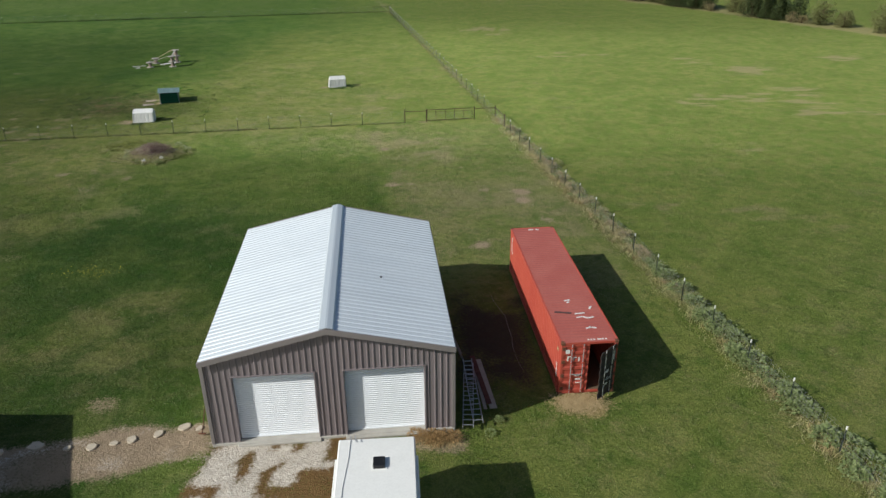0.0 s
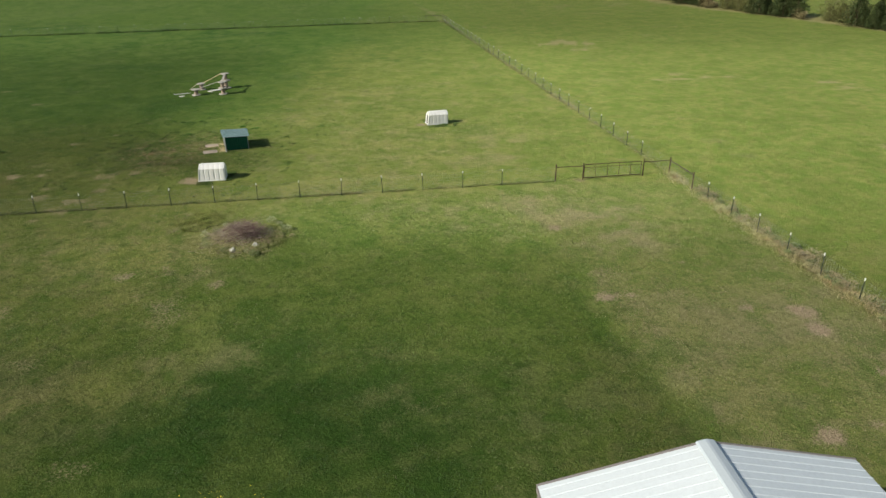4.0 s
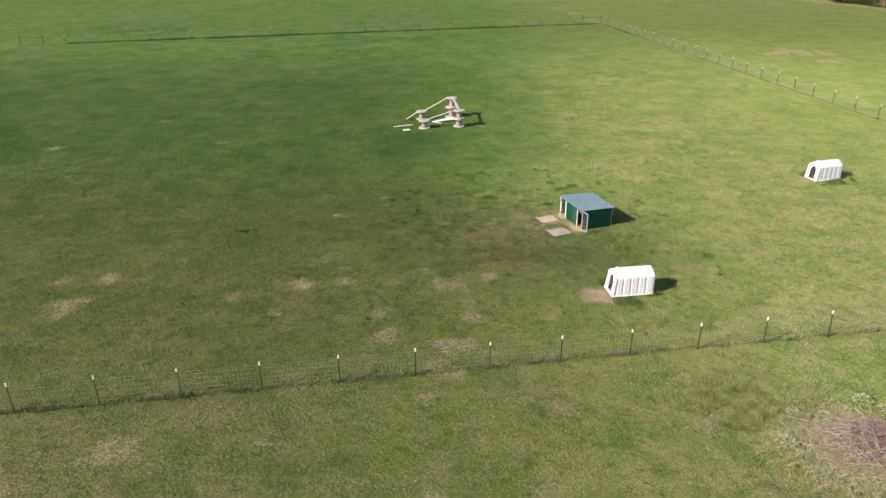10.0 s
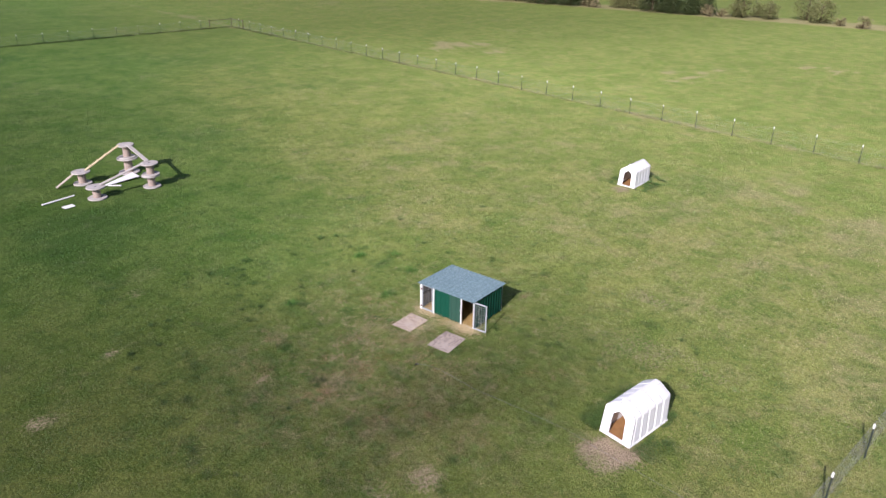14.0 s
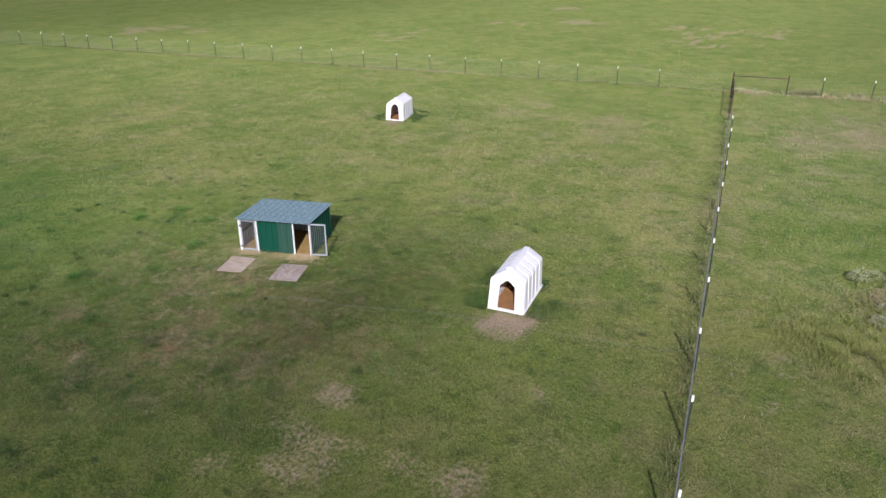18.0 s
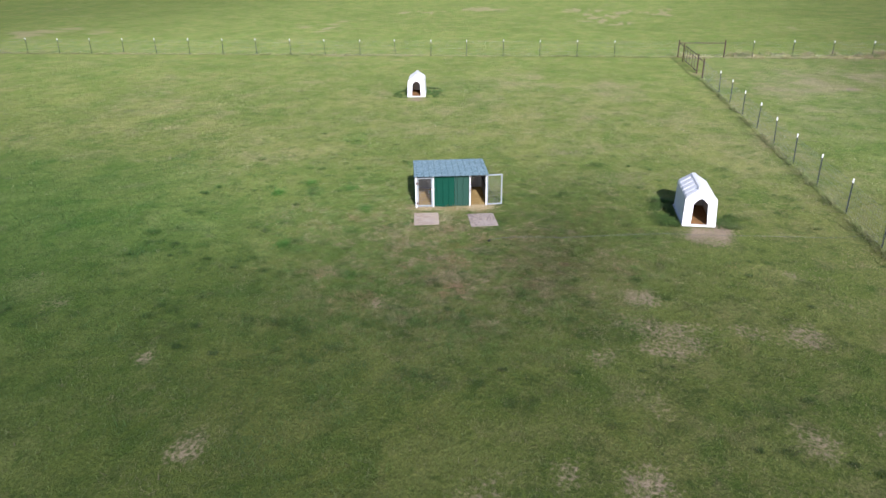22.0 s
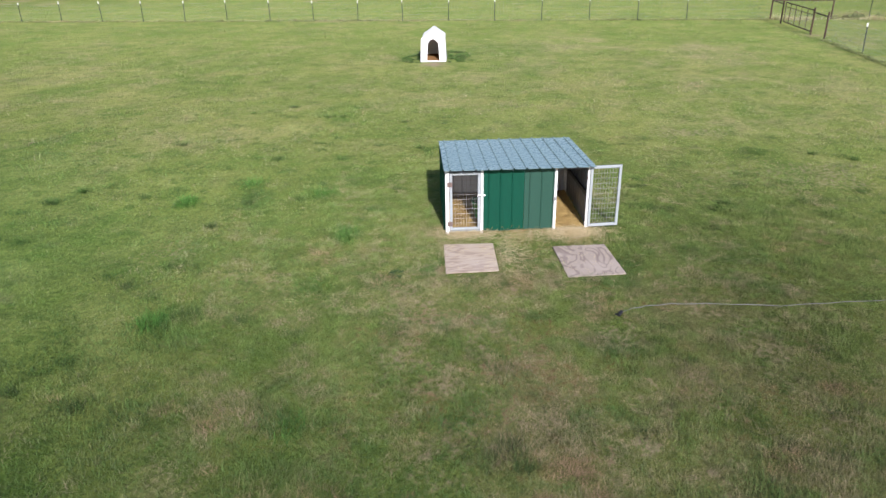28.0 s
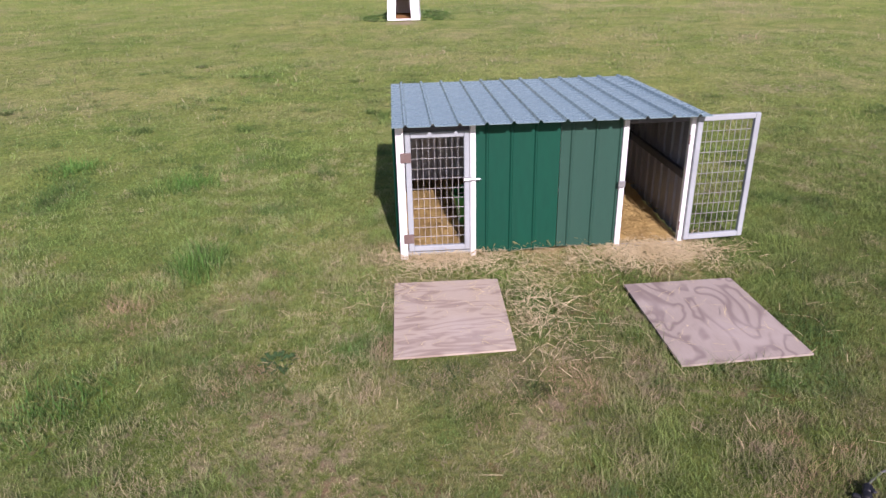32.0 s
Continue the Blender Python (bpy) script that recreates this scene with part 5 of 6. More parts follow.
tagged(part("loose_straw", loose, M_STRAW), "loose yellow straw scattered before the shelter doors", "straw", kind="stuff")
heap = strands(2600, gauss_in(Matrix.Identity(4), 6.35, 24.1, 0.50, 0.34, 0.10), 16, (0.12, 0.32), 0.006)
tagged(part("spilled_hay", heap, M_HAY), "spilled golden hay at the container's open door", "hay", kind="stuff")


def bucket():
    b = thing("feed_bucket", SHELTER_M @ pose(0.74, 0.60, 0.03), "bright green plastic feed tub behind the mesh door", "bucket")
    part("tub", Shape().lathe([(0.17, 0), (0.235, 0.34), (0.25, 0.34), (0.25, 0.37), (0.225, 0.37), (0.16, 0.02)], 20), M_BUCKET, b)
    part("handle", Shape().tube([(0.25, 0, 0.34), (0.2, 0.12, 0.30), (0, 0.2, 0.28), (-0.2, 0.12, 0.30), (-0.25, 0, 0.34)], 0.006, 6), M_STEEL, b)


bucket()


# ---- plywood sheets at the doors ----
def plywood(points, material, label):
    """A sheet lying on the grass, its corner slightly lifted."""
    corners = [Vector((x, y, z)) for x, y, z in points]
    c = sum(corners, Vector()) / 4
    ax = (corners[1] - corners[0]).normalized()
    m = Matrix.Translation((c.x, c.y, 0)) @ Matrix.Rotation(math.atan2(ax.y, ax.x), 4, "Z")
    inv = m.inverted()
    n, vs = 6, []
    for z in (0.0, 0.015):
        for i in range(n + 1):
            for j in range(n + 1):
                u, w = i / n, j / n
                p = corners[0] * (1 - u) * (1 - w) + corners[1] * u * (1 - w) + corners[2] * u * w + corners[3] * (1 - u) * w
                vs.append(inv @ (p + Vector((0, 0, z + 0.008 * math.sin(3 * u) * math.sin(3 * w)))))
    k = (n + 1) * (n + 1)
    s = Shape()
    fs = []
    for i in range(n):
        for j in range(n):
            a = i * (n + 1) + j
            fs += [(a, a + 1, a + n + 2, a + n + 1), (k + a, k + a + n + 1, k + a + n + 2, k + a + 1)]
    for i in range(n):
        for a, b in ((i, i + 1), (n * (n + 1) + i + 1, n * (n + 1) + i), ((i + 1) * (n + 1), i * (n + 1)), (i * (n + 1) + n, (i + 1) * (n + 1) + n)):
            fs.append((a, k + a, k + b, b))
    s.add(vs, fs)
    ob = part("plywood_sheet", s, material)
    ob.matrix_world = m
    return tagged(ob, label, "plywood", "plywood at the shelter doors")


plywood([(-34.62, 80.43, 0.006), (-34.28, 79.61, 0.006), (-33.22, 79.98, 0.008), (-33.52, 80.82, 0.008)], M_PLY_A, "pinkish weathered plywood sheet lying on the grass")
plywood([(-34.20, 78.47, 0.004), (-33.82, 77.58, 0.006), (-32.72, 78.05, 0.006), (-33.06, 78.92, 0.004)], M_PLY_B, "weathered plywood sheet with bold dark grain rings")


# ---- calf hutches ----
def calf_hutch():
    """White moulded shelter: ribbed shell with sloping sides, a ridge, and an arched front opening. x goes to the back."""
    h = new("calf_hutch")
    L, ribs_n = 2.10, 5
    stations = []
    for i in range(ribs_n):
        a = 0.10 + i * (L - 0.16) / ribs_n
        w = (L - 0.16) / ribs_n
        stations += [(a, 0.0), (a + 0.14 * w, 0.0), (a + 0.24 * w, 0.026), (a + 0.92 * w, 0.026)]
    stations = [(0.0, 0.045), (0.06, 0.045), (0.075, 0.0)] + stations + [(L - 0.05, 0.0), (L, 0.0)]

    def section(x, out, inner=0.0):
        """Half outline from the base up to the ridge, mirrored by the caller."""
        k = -inner + out
        return [(0.525 + k, 0.0), (0.52 + k, 0.10), (0.492 + k, 0.95), (0.455 + k * 0.9, 1.015), (0.13 + k * 0.4, 1.215 + k * 0.8), (0.11, 1.23 + k * 0.7), (0.0, 1.25 + k * 0.7)]

    def ring(x, out, inner=0.0):
        hs = section(x, out, inner)
        return [(x, y, z) for y, z in hs] + [(x, -y, z) for y, z in hs[-2::-1]]

    lean = lambda v: (v[0] + 0.12 * v[2] * max(0.0, 1 - v[0] / 0.6), v[1], v[2])  # noqa: E731
    s = Shape()
    for inner in (0.0, 0.03):
        rings = [ring(x, o if not inner else 0.0, inner) for x, o in stations]
        if inner:
            rings[-1] = [(x - 0.03, y, z) for x, y, z in rings[-1]]
        k = len(rings[0])
        vs = [v for r in rings for v in r]
        fs = [(i * k + j, i * k + j + 1, (i + 1) * k + j + 1, (i + 1) * k + j) for i in range(len(rings) - 1) for j in range(k - 1)]
        fs.append(tuple((len(rings) - 1) * k + j for j in range(k)))
        s.add([lean(v) for v in vs], fs)
    part("shell", s, M_HUTCH, h, "", True)
    # front wall with the opening
    outer = ring(0.004, 0.04)
    hole = [(0.275, 0.055), (0.275, 0.06), (0.235, 0.76), (0.222, 0.81), (0.09, 0.935), (0.05, 0.958), (0.0, 0.97)]
    hole = [(0.004, y, z) for y, z in hole] + [(0.004, -y, z) for y, z in hole[-2::-1]]
    k = len(outer)
    f = Shape()
    back = [(x + 0.07, y, z) for x, y, z in hole]
    vs = outer + hole + back
    fs = [(j, k + j, k + j + 1, j + 1) for j in range(k - 1)] + [(k + j, 2 * k + j, 2 * k + j + 1, k + j + 1) for j in range(k - 1)]
    fs += [(0, k - 1, 2 * k - 1, k), (k, 2 * k - 1, 3 * k - 1, 2 * k)]
    f.add([lean(v) for v in vs], fs)
    part("front_frame", f, M_HUTCH, h)
    part("base_flange", Shape().box((-0.03, -0.565, 0.0), (0.03, 0.565, 0.045), 0.012), M_HUTCH, h)
    for y in (-1, 1):
        part("base_flange", Shape().beam((0.03, y * 0.555, 0.02), (L, y * 0.555, 0.02), 0.05, 0.04, 0.012), M_HUTCH, h)
    part("ridge_cap", Shape().box((0.26, -0.10, 1.17), (L - 0.03, 0.10, 1.30), 0.03), M_HUTCH, h)
    part("roof_vent", Shape().box((0.30, -0.115, 1.19), (0.44, 0.115, 1.325), 0.02), M_HUTCH, h)
    part("side_hatch", Shape().box((0.26, 0.505, 0.52), (0.42, 0.545, 0.80), 0.012, pose(0, 0.0, 0, 2, 0, 0)), M_HUTCH, h)
    part("bedding", Shape().box((0.08, -0.48, 0.0), (L - 0.06, 0.48, 0.05), 0.015), M_BED, h, "orange-brown straw bedding")
    return h


hutch = calf_hutch()
hutch.matrix_world = pose(-32.02, 70.90, 0, 0, 0, 8.5)
tagged(hutch, "white plastic calf hutch with ribbed sides on worn earth", "calf hutch", "calf hutches")
copy_thing(hutch, pose(-14.40, 87.41, 0, 0, 0, 16.5))


# ---- cable reels with plank ramps ----
def cable_reel(name, r, h, core, m, label):
    t = thing(name, m, label, "cable reel", "cable reels")
    for z, nm in ((0.0, "bottom_flange"), (h - 0.075, "top_flange")):
        part(nm, Shape().lathe([(r - 0.01, z), (r, z + 0.012), (r, z + 0.063), (r - 0.01, z + 0.075)], 28), M_REEL, t)
    n = 16
    for j in range(n):
        a = 2 * math.pi * j / n
        half = math.pi * core / n * 0.94
        s = Shape().box((-half, core - 0.045, 0.0755), (half, core, h - 0.0755), 0.006, Matrix.Rotation(a, 4, "Z"))
        part("stave", s, M_REELCORE, t)
    part("hub", Shape().lathe([(0.06, h - 0.076), (0.06, h + 0.004), (0.045, h + 0.004)], 12), M_BLACK, t)
    return t


cable_reel("cable_reel", 0.62, 0.97, 0.25, pose(-39.79, 105.07, 0), "large grey wooden cable reel under another")
cable_reel("cable_reel", 0.50, 0.83, 0.22, pose(-39.77, 105.08, 0.97, 0, 0, 9), "smaller grey wooden cable reel stacked on a large one")
cable_reel("cable_reel", 0.51, 0.74, 0.22, pose(-39.15, 101.68, 0, 0, 0, 5), "small grey wooden cable reel under another")
cable_reel("cable_reel", 0.50, 0.73, 0.22, pose(-39.13, 101.67, 0.74, 0, 0, 20), "small grey wooden cable reel stacked on top")
cable_reel("cable_reel", 0.52, 0.71, 0.22, pose(-42.22, 101.18, 0, 0, 0, 14), "single grey wooden cable reel at a ramp's foot")
cable_reel("cable_reel", 0.52, 0.77, 0.22, pose(-42.57, 104.22, 0, 0, 0, 30), "single grey wooden cable reel between two ramps")


def ramp(name, p, q, w, material, label, cleats=0, thick=0.045):
    t = thing(name, Matrix.Translation((p[0], p[1], 0)), label, "plank", "climbing planks")
    d = Vector((p[0], p[1], 0))
    a, b = Vector(p) - d, Vector(q) - d
    part("board", Shape().beam(a, b, w, thick, 0.006), material, t)
    side = (b - a).normalized().cross(Vector((0, 0, 1))).normalized()
    up_ = side.cross((b - a).normalized())
    for i in range(cleats):
        c = a + (b - a) * (i + 0.7) / (cleats + 0.4) + up_ * (thick / 2 + 0.014)
        part("cleat", Shape().beam(c - side * w * 0.62, c + side * w * 0.62, 0.07, 0.034, 0.004), material, t)
    return t


ramp("climbing_plank", (-42.30, 104.28, 0.79), (-40.15, 105.00, 1.82), 0.20, M_YELLOWPLANK, "yellow cleated plank rising to the tall reels", 4)
ramp("climbing_plank", (-39.70, 104.95, 1.84), (-39.18, 102.00, 1.50), 0.24, M_REEL, "grey plank between the two reel stacks")
ramp("climbing_plank", (-41.95, 101.25, 0.75), (-39.45, 101.66, 1.50), 0.22, M_REEL, "grey plank rising from the low reel")
ramp("climbing_plank", (-44.02, 104.05, 0.03), (-42.80, 104.22, 0.79), 0.22, M_PLANK, "pale plank leaning on the single reel")
ramp("loose_plank", (-45.00, 101.45, 0.03), (-43.30, 102.20, 0.03), 0.14, M_PAINTED, "pale weathered plank lying on the grass")
ramp("loose_board", (-44.06, 100.42, 0.02), (-43.51, 100.62, 0.02), 0.42, M_PAINTED, "small square pale board lying on the grass", 0, 0.02)
ramp("loose_plank", (-41.35, 103.02, 0.03), (-40.70, 102.66, 0.03), 0.11, M_PAINTED, "white plank lying between the reels")
board = Shape()
corners = [(-0.10, 0.10), (-0.02, -0.12), (2.02, 0.42), (1.78, 1.42)]
board.add([(x, y, z) for z in (0.015, 0.037) for x, y in corners], [(3, 2, 1, 0), (4, 5, 6, 7), (0, 1, 5, 4), (1, 2, 6, 5), (2, 3, 7, 6), (3, 0, 4, 7)])
ob = part("painted_board", board, M_PAINTED)
ob.matrix_world = pose(-41.50, 103.10, 0.02, 0, -3, 0)
tagged(ob, "tapered white painted board lying among the reels", "board")

# ---- ladders and planks beside the workshop ----
def ladder(m, length, width, n, label):
    t = thing("ladder", m, label, "ladder", "ladders by the workshop")
    for x in (0, width):
        part("rail", Shape().box((x - 0.014, 0, 0.0), (x + 0.014, length, 0.08), 0.005), M_ALU, t)
    for i in range(n):
        y = (i + 0.5) * length / n
        part("rung", Shape().tube([(0.012, y, 0.04), (width - 0.012, y, 0.04)], 0.017, 6), M_ALU, t)
    return t


ladder(pose(1.40, 22.2, 0.22, 0.5, 0, -1.5), 4.4, 0.42, 14, "aluminium ladder lying beside the workshop wall")
ladder(pose(1.84, 22.35, 0.32, 2.0, 0, 5.0), 4.3, 0.38, 13, "aluminium ladder lying across another")
ladder(pose(1.42, 27.4, 0.02, 68.0, 0, 96.0), 3.0, 0.36, 10, "aluminium ladder propped at the workshop wall")
for x, y, z, a, w, mat_, label in ((2.70, 23.45, 0.23, 9.0, 0.30, M_PLANK, "long pale board lying by the workshop"), (2.52, 23.7, 0.275, 10.0, 0.22, M_BROWNPLANK, "reddish brown board on a pale one"), (2.36, 23.4, 0.23, 7.0, 0.14, M_PLANK, "narrow grey board lying by the workshop")):
    b = part("long_board", Shape().box((-w / 2, 0, -0.02), (w / 2, 3.6, 0.02), 0.005), mat_)
    b.matrix_world = pose(x, y, z, 0, 0, a)
    tagged(b, label, "board", "boards by the workshop")

# ---- stepping stones ----
rng = random.Random(4)
for x, y, r in ((-9.87, 22.43, 0.24), (-10.78, 22.05, 0.21), (-11.73, 21.68, 0.22), (-12.33, 21.48, 0.17), (-13.13, 21.25, 0.23), (-14.04, 21.18, 0.14), (-15.36, 21.31, 0.28), (-16.7, 20.85, 0.28), (-9.2, 22.3, 0.15)):
    n = 9
    s = Shape()
    out = [(r * rng.uniform(0.75, 1.15) * math.cos(2 * math.pi * j / n) * 1.1, r * rng.uniform(0.7, 1.05) * math.sin(2 * math.pi * j / n)) for j in range(n)]
    vs = [(u, w, -0.02) for u, w in out] + [(u, w, 0.045) for u, w in out] + [(u * 0.9, w * 0.9, 0.06 + rng.uniform(-.006, .006)) for u, w in out]
    fs = [(k * n + j, k * n + (j + 1) % n, (k + 1) * n + (j + 1) % n, (k + 1) * n + j) for k in (0, 1) for j in range(n)] + [tuple(2 * n + j for j in range(n))]
    ob = part("stepping_stone", s.add(vs, fs), M_STONE)
    ob.matrix_world = pose(x, y, float(rise(x, y)), 0, 0, rng.uniform(0, 360))
    tagged(ob, "flat tan flagstone set in a bare dirt path", "stone", "stepping stones")

# ---- hose with a valve ----
hose_pts = [(-35.16, 77.56), (-35.0, 77.44), (-34.84, 77.22), (-34.66, 76.85), (-34.47, 76.2), (-34.28, 75.3), (-33.9, 74.4), (-33.5, 73.4), (-33.0, 72.0), (-32.6, 70.0), (-32.15, 68.0), (-31.85, 66.6), (-31.55, 65.95), (-31.27, 65.5), (-31.33, 64.9), (-31.36, 64.3), (-31.25, 63.1)]
h = thing("garden_hose", pose(-35.16, 77.56, 0), "grey hose across the grass with a black valve", "hose")
fine = []
for (x0, y0), (x1, y1) in zip(hose_pts, hose_pts[1:]):
    for k in range(4):
        u = k / 4
        fine.append((x0 + (x1 - x0) * u + 35.16, y0 + (y1 - y0) * u - 77.56, 0.008 + 0.006 * math.sin(7 * (x0 + u))))
part("tube", Shape().tube(fine, 0.0068, 8, 0.35), M_HOSE, h, smooth=True)
part("valve", Shape().lathe([(0.012, 0), (0.024, 0.008), (0.027, 0.03), (0.022, 0.05), (0.026, 0.056), (0.026, 0.10), (0.016, 0.115)], 14, pose(-0.115, 0.015, 0.032, 0, 84, -14)), M_BLACK, h, "black plastic valve body", True)
part("valve_lever", Shape().box((-0.085, -0.012, 0.052), (-0.03, 0.012, 0.066), 0.005, pose(0, 0, 0, 0, 0, 20)), M_BLACK, h)
part("valve_foot", Shape().lathe([(0.016, 0), (0.020, 0.012), (0.014, 0.07), (0.010, 0.075)], 12, pose(-0.10, 0.0, 0.02, 90, 0, 160)), M_BLACK, h, "", True)
part("collar", Shape().lathe([(0.013, 0), (0.015, 0.006), (0.015, 0.016), (0.012, 0.02)], 12, pose(-0.004, -0.012, 0.03, 0, 88, -30)), M_STEEL, h, "grey metal collar", True)

# ---- brush pile ----
rng = random.Random(7)
pile = thing("brush_pile", pose(-25.5, 59.3, 0), "heap of dry cut branches with weeds and white litter", "brush pile")
for count, mat_, cx, cy, sx, sy, label in ((900, M_TWIG, -0.35, -0.1, 0.92, 0.85, "grey-brown dry branches"), (420, M_TWIGDARK, 0.45, -0.05, 0.62, 0.50, "plum-dark twigs")):
    s = Shape()
    for _ in range(count):
        x, y = rng.gauss(cx, sx), rng.gauss(cy, sy)
        a, ln = rng.gauss(0.3, 1.3), rng.uniform(0.25, 1.1) * rng.choice((0.8, 1, 1, 1.7))
        z = 1.0 * max(0, 1 - (x / 2.1) ** 2 - (y / 2.0) ** 2) * rng.random() ** 0.6 + rng.uniform(0.0, 0.10)
        d = Vector((math.cos(a), math.sin(a), rng.uniform(-0.15, 0.45)))
        pts = [Vector((x, y, z)) + d * ln * (k / 3 - 0.5) + Vector((rng.uniform(-.08, .08), rng.uniform(-.08, .08), rng.uniform(-.04, .05))) for k in range(4)]
        for p in pts:
            p.z = max(0.01, p.z)
        s.tube(pts, rng.choice((0.004, 0.005, 0.007, 0.012)) * (0.6 + 0.5 * ln), 4, 0.35)
        b = pts[rng.choice((1, 2))]
        e = b + Vector((rng.uniform(-.3, .3), rng.uniform(-.3, .3), rng.uniform(0.0, 0.18)))
        s.tube([b, (b + e) / 2 + Vector((0, 0, 0.02)), e], 0.004, 3, 0.4)
    tagged(part("brushwood", s, mat_, pile, label), kind="stuff")
# dark mound added under the twigs to act as the shade between them
core = Shape()
rings_ = 5
for i in range(rings_):
    for j in range(16):
        a, q = 2 * math.pi * j / 16, 1 - i / rings_
        core.v.append(((1.35 * math.cos(a) * rng.uniform(0.85, 1.1)) * q + 0.1, (1.15 * math.sin(a) * rng.uniform(0.85, 1.1)) * q + 0.1, 0.26 * (1 - q * q) * rng.uniform(0.8, 1.2) - 0.02 * (i == 0)))
core.f = [(i * 16 + j, i * 16 + (j + 1) % 16, (i + 1) * 16 + (j + 1) % 16, (i + 1) * 16 + j) for i in range(rings_ - 1) for j in range(16)] + [tuple((rings_ - 1) * 16 + j for j in range(16))]
part("rotted_core", core, M_BARK, pile, "dark core standing in for the shade between the branches")
matted = strands(7800, gauss_in(Matrix.Identity(4), -0.1, -0.35, 1.20, 1.1, 0.32), 33, (0.12, 0.42), 0.0045, 0.35)
tagged(part("dead_grass", matted, M_STRAWPALE, pile, "matted pale dead grass"), kind="stuff")
for x, y, r in ((1.18, -1.22, 0.24), (-0.05, -1.98, 0.23)):
    s = Shape()
    n = 9
    vs = [(x + r * rng.uniform(.6, 1.2) * math.cos(2 * math.pi * j / n) * q, y + r * rng.uniform(.6, 1.2) * math.sin(2 * math.pi * j / n) * q, zz * rng.uniform(.8, 1.3)) for q, zz in ((1.0, 0.03), (0.9, 0.16), (0.45, 0.24)) for j in range(n)]
    fs = [(k * n + j, k * n + (j + 1) % n, (k + 1) * n + (j + 1) % n, (k + 1) * n + j) for k in (0, 1) for j in range(n)] + [tuple(2 * n + j for j in range(n))]
    part("litter", s.add(vs, fs), M_LITTER, pile, "crumpled white litter")

# ---- plants ----


def leaves(count, place, size, rng, aspect=0.45, droop=0.3):
    """Bent leaves of two quads each, set by place(rng) -> (position, outward)."""
    s = Shape()
    for _ in range(count):
        p, out = place(rng)
        d = (out + Vector((rng.uniform(-.6, .6), rng.uniform(-.6, .6), rng.uniform(-.3, .5)))).normalized()
        side = d.cross(Vector((rng.uniform(-.4, .4), rng.uniform(-.4, .4), 1))).normalized()
        ln = size * rng.uniform(0.6, 1.3)
        w = ln * aspect / 2
        mid = p + d * ln * 0.55
        end = p + d * ln + Vector((0, 0, -droop * ln))
        s.add([p - side * w * 0.4, p + side * w * 0.4, mid + side * w, mid - side * w, end], [(0, 1, 2, 3), (3, 2, 4)])
    return s


def weed_mesh(seed, count, radius, height, size, material, aspect=0.5):
    rng = random.Random(seed)

    def place(r):
        a, k = r.uniform(0, 6.283), math.sqrt(r.random())
        z = height * (1 - 0.6 * k * k) * r.random() ** 0.6
        return Vector((radius * k * math.cos(a), radius * k * math.sin(a), z)), Vector((math.cos(a), math.sin(a), 0.4))
    return mesh_of(leaves(count, place, size, rng, aspect), material)


WEEDS = [weed_mesh(i, 130, 0.42 + 0.1 * (i % 2), 0.45 + 0.12 * i, 0.20, M_WEED) for i in range(3)]
PALES = [weed_mesh(20 + i, 150, 0.40, 0.55, 0.16, M_PALEWEED, 0.4) for i in range(2)]
STALKS = [weed_mesh(30 + i, 120, 0.45, 0.62, 0.30, M_STALK, 0.12) for i in range(2)]

MATS = [weed_mesh(40 + i, 150, 0.45, 0.40, 0.30, M_MATTED, 0.12) for i in range(2)]


def plant(name, mesh, x, y, size, label, group):
    ob = new(name, mesh)
    ob.matrix_world = pose(x, y, float(rise(x, y)), 0, 0, (x * 77 + y * 31) % 360) @ Matrix.Scale(size, 4)
    return tagged(ob, label, "weed", group)


rng = random.Random(9)
for i in range(150):
    y = rng.uniform(14, 68)
    x = 19.97 - 0.199 * y + rng.gauss(0.25, 0.30)
    near = 0.88 if 18 < y < 37 else 0.52
    if rng.random() < 0.45 + 0.5 * (18 < y < 37):
        plant("weed_clump", rng.choice(WEEDS), x, y, near * rng.uniform(0.7, 1.25), "leafy green weed clump along the fence", "fence weeds")
    else:
        plant("dry_weed", rng.choice(STALKS), x, y, rng.uniform(0.5, 0.9), "dry tan weed stalks along the fence", "fence weeds")
for x, y, k in ((-24.2, 62.0, 0.8), (-22.9, 60.7, 0.75), (-28.0, 59.7, 0.7), (-27.6, 58.3, 0.5), (-23.6, 61.6, 0.5), (-26.0, 61.2, 0.55)):
    plant("weed_clump", PALES[int(k * 10) % 2], x, y, k, "pale grey-green weed beside the brush pile", "brush pile weeds")
for i in range(26):
    a = rng.uniform(0, 6.283)
    x, y = -25.5 + 2.5 * rng.uniform(0.7, 1.3) * math.cos(a), 59.1 + 2.4 * rng.uniform(0.7, 1.3) * math.sin(a)
    if rng.random() < 0.3:
        plant("dry_weed", rng.choice(STALKS), x, y, rng.uniform(0.35, 0.6), "dry tan weed stalks round the brush pile", "brush pile weeds")
    else:
        plant("weed_clump", rng.choice(PALES[:1] + WEEDS), x, y, rng.uniform(0.25, 0.6), "low green weed round the brush pile", "brush pile weeds")
for x, y in ((-0.45, 21.75), (-0.15, 21.6), (0.15, 21.75), (0.45, 21.65), (0.75, 21.8), (1.05, 21.75), (0.3, 21.4)):
    plant("dry_weed", MATS[int(abs(x) * 10) % 2], x, y, 0.62, "dry orange-tan weed stalks at the workshop's foot", "yard weeds")
for x, y in ((2.5, 22.1), (2.9, 22.9)):
    plant("weed_clump", WEEDS[int(x * 10) % 3], x, y, 0.4, "green weed at the workshop's foot", "yard weeds")

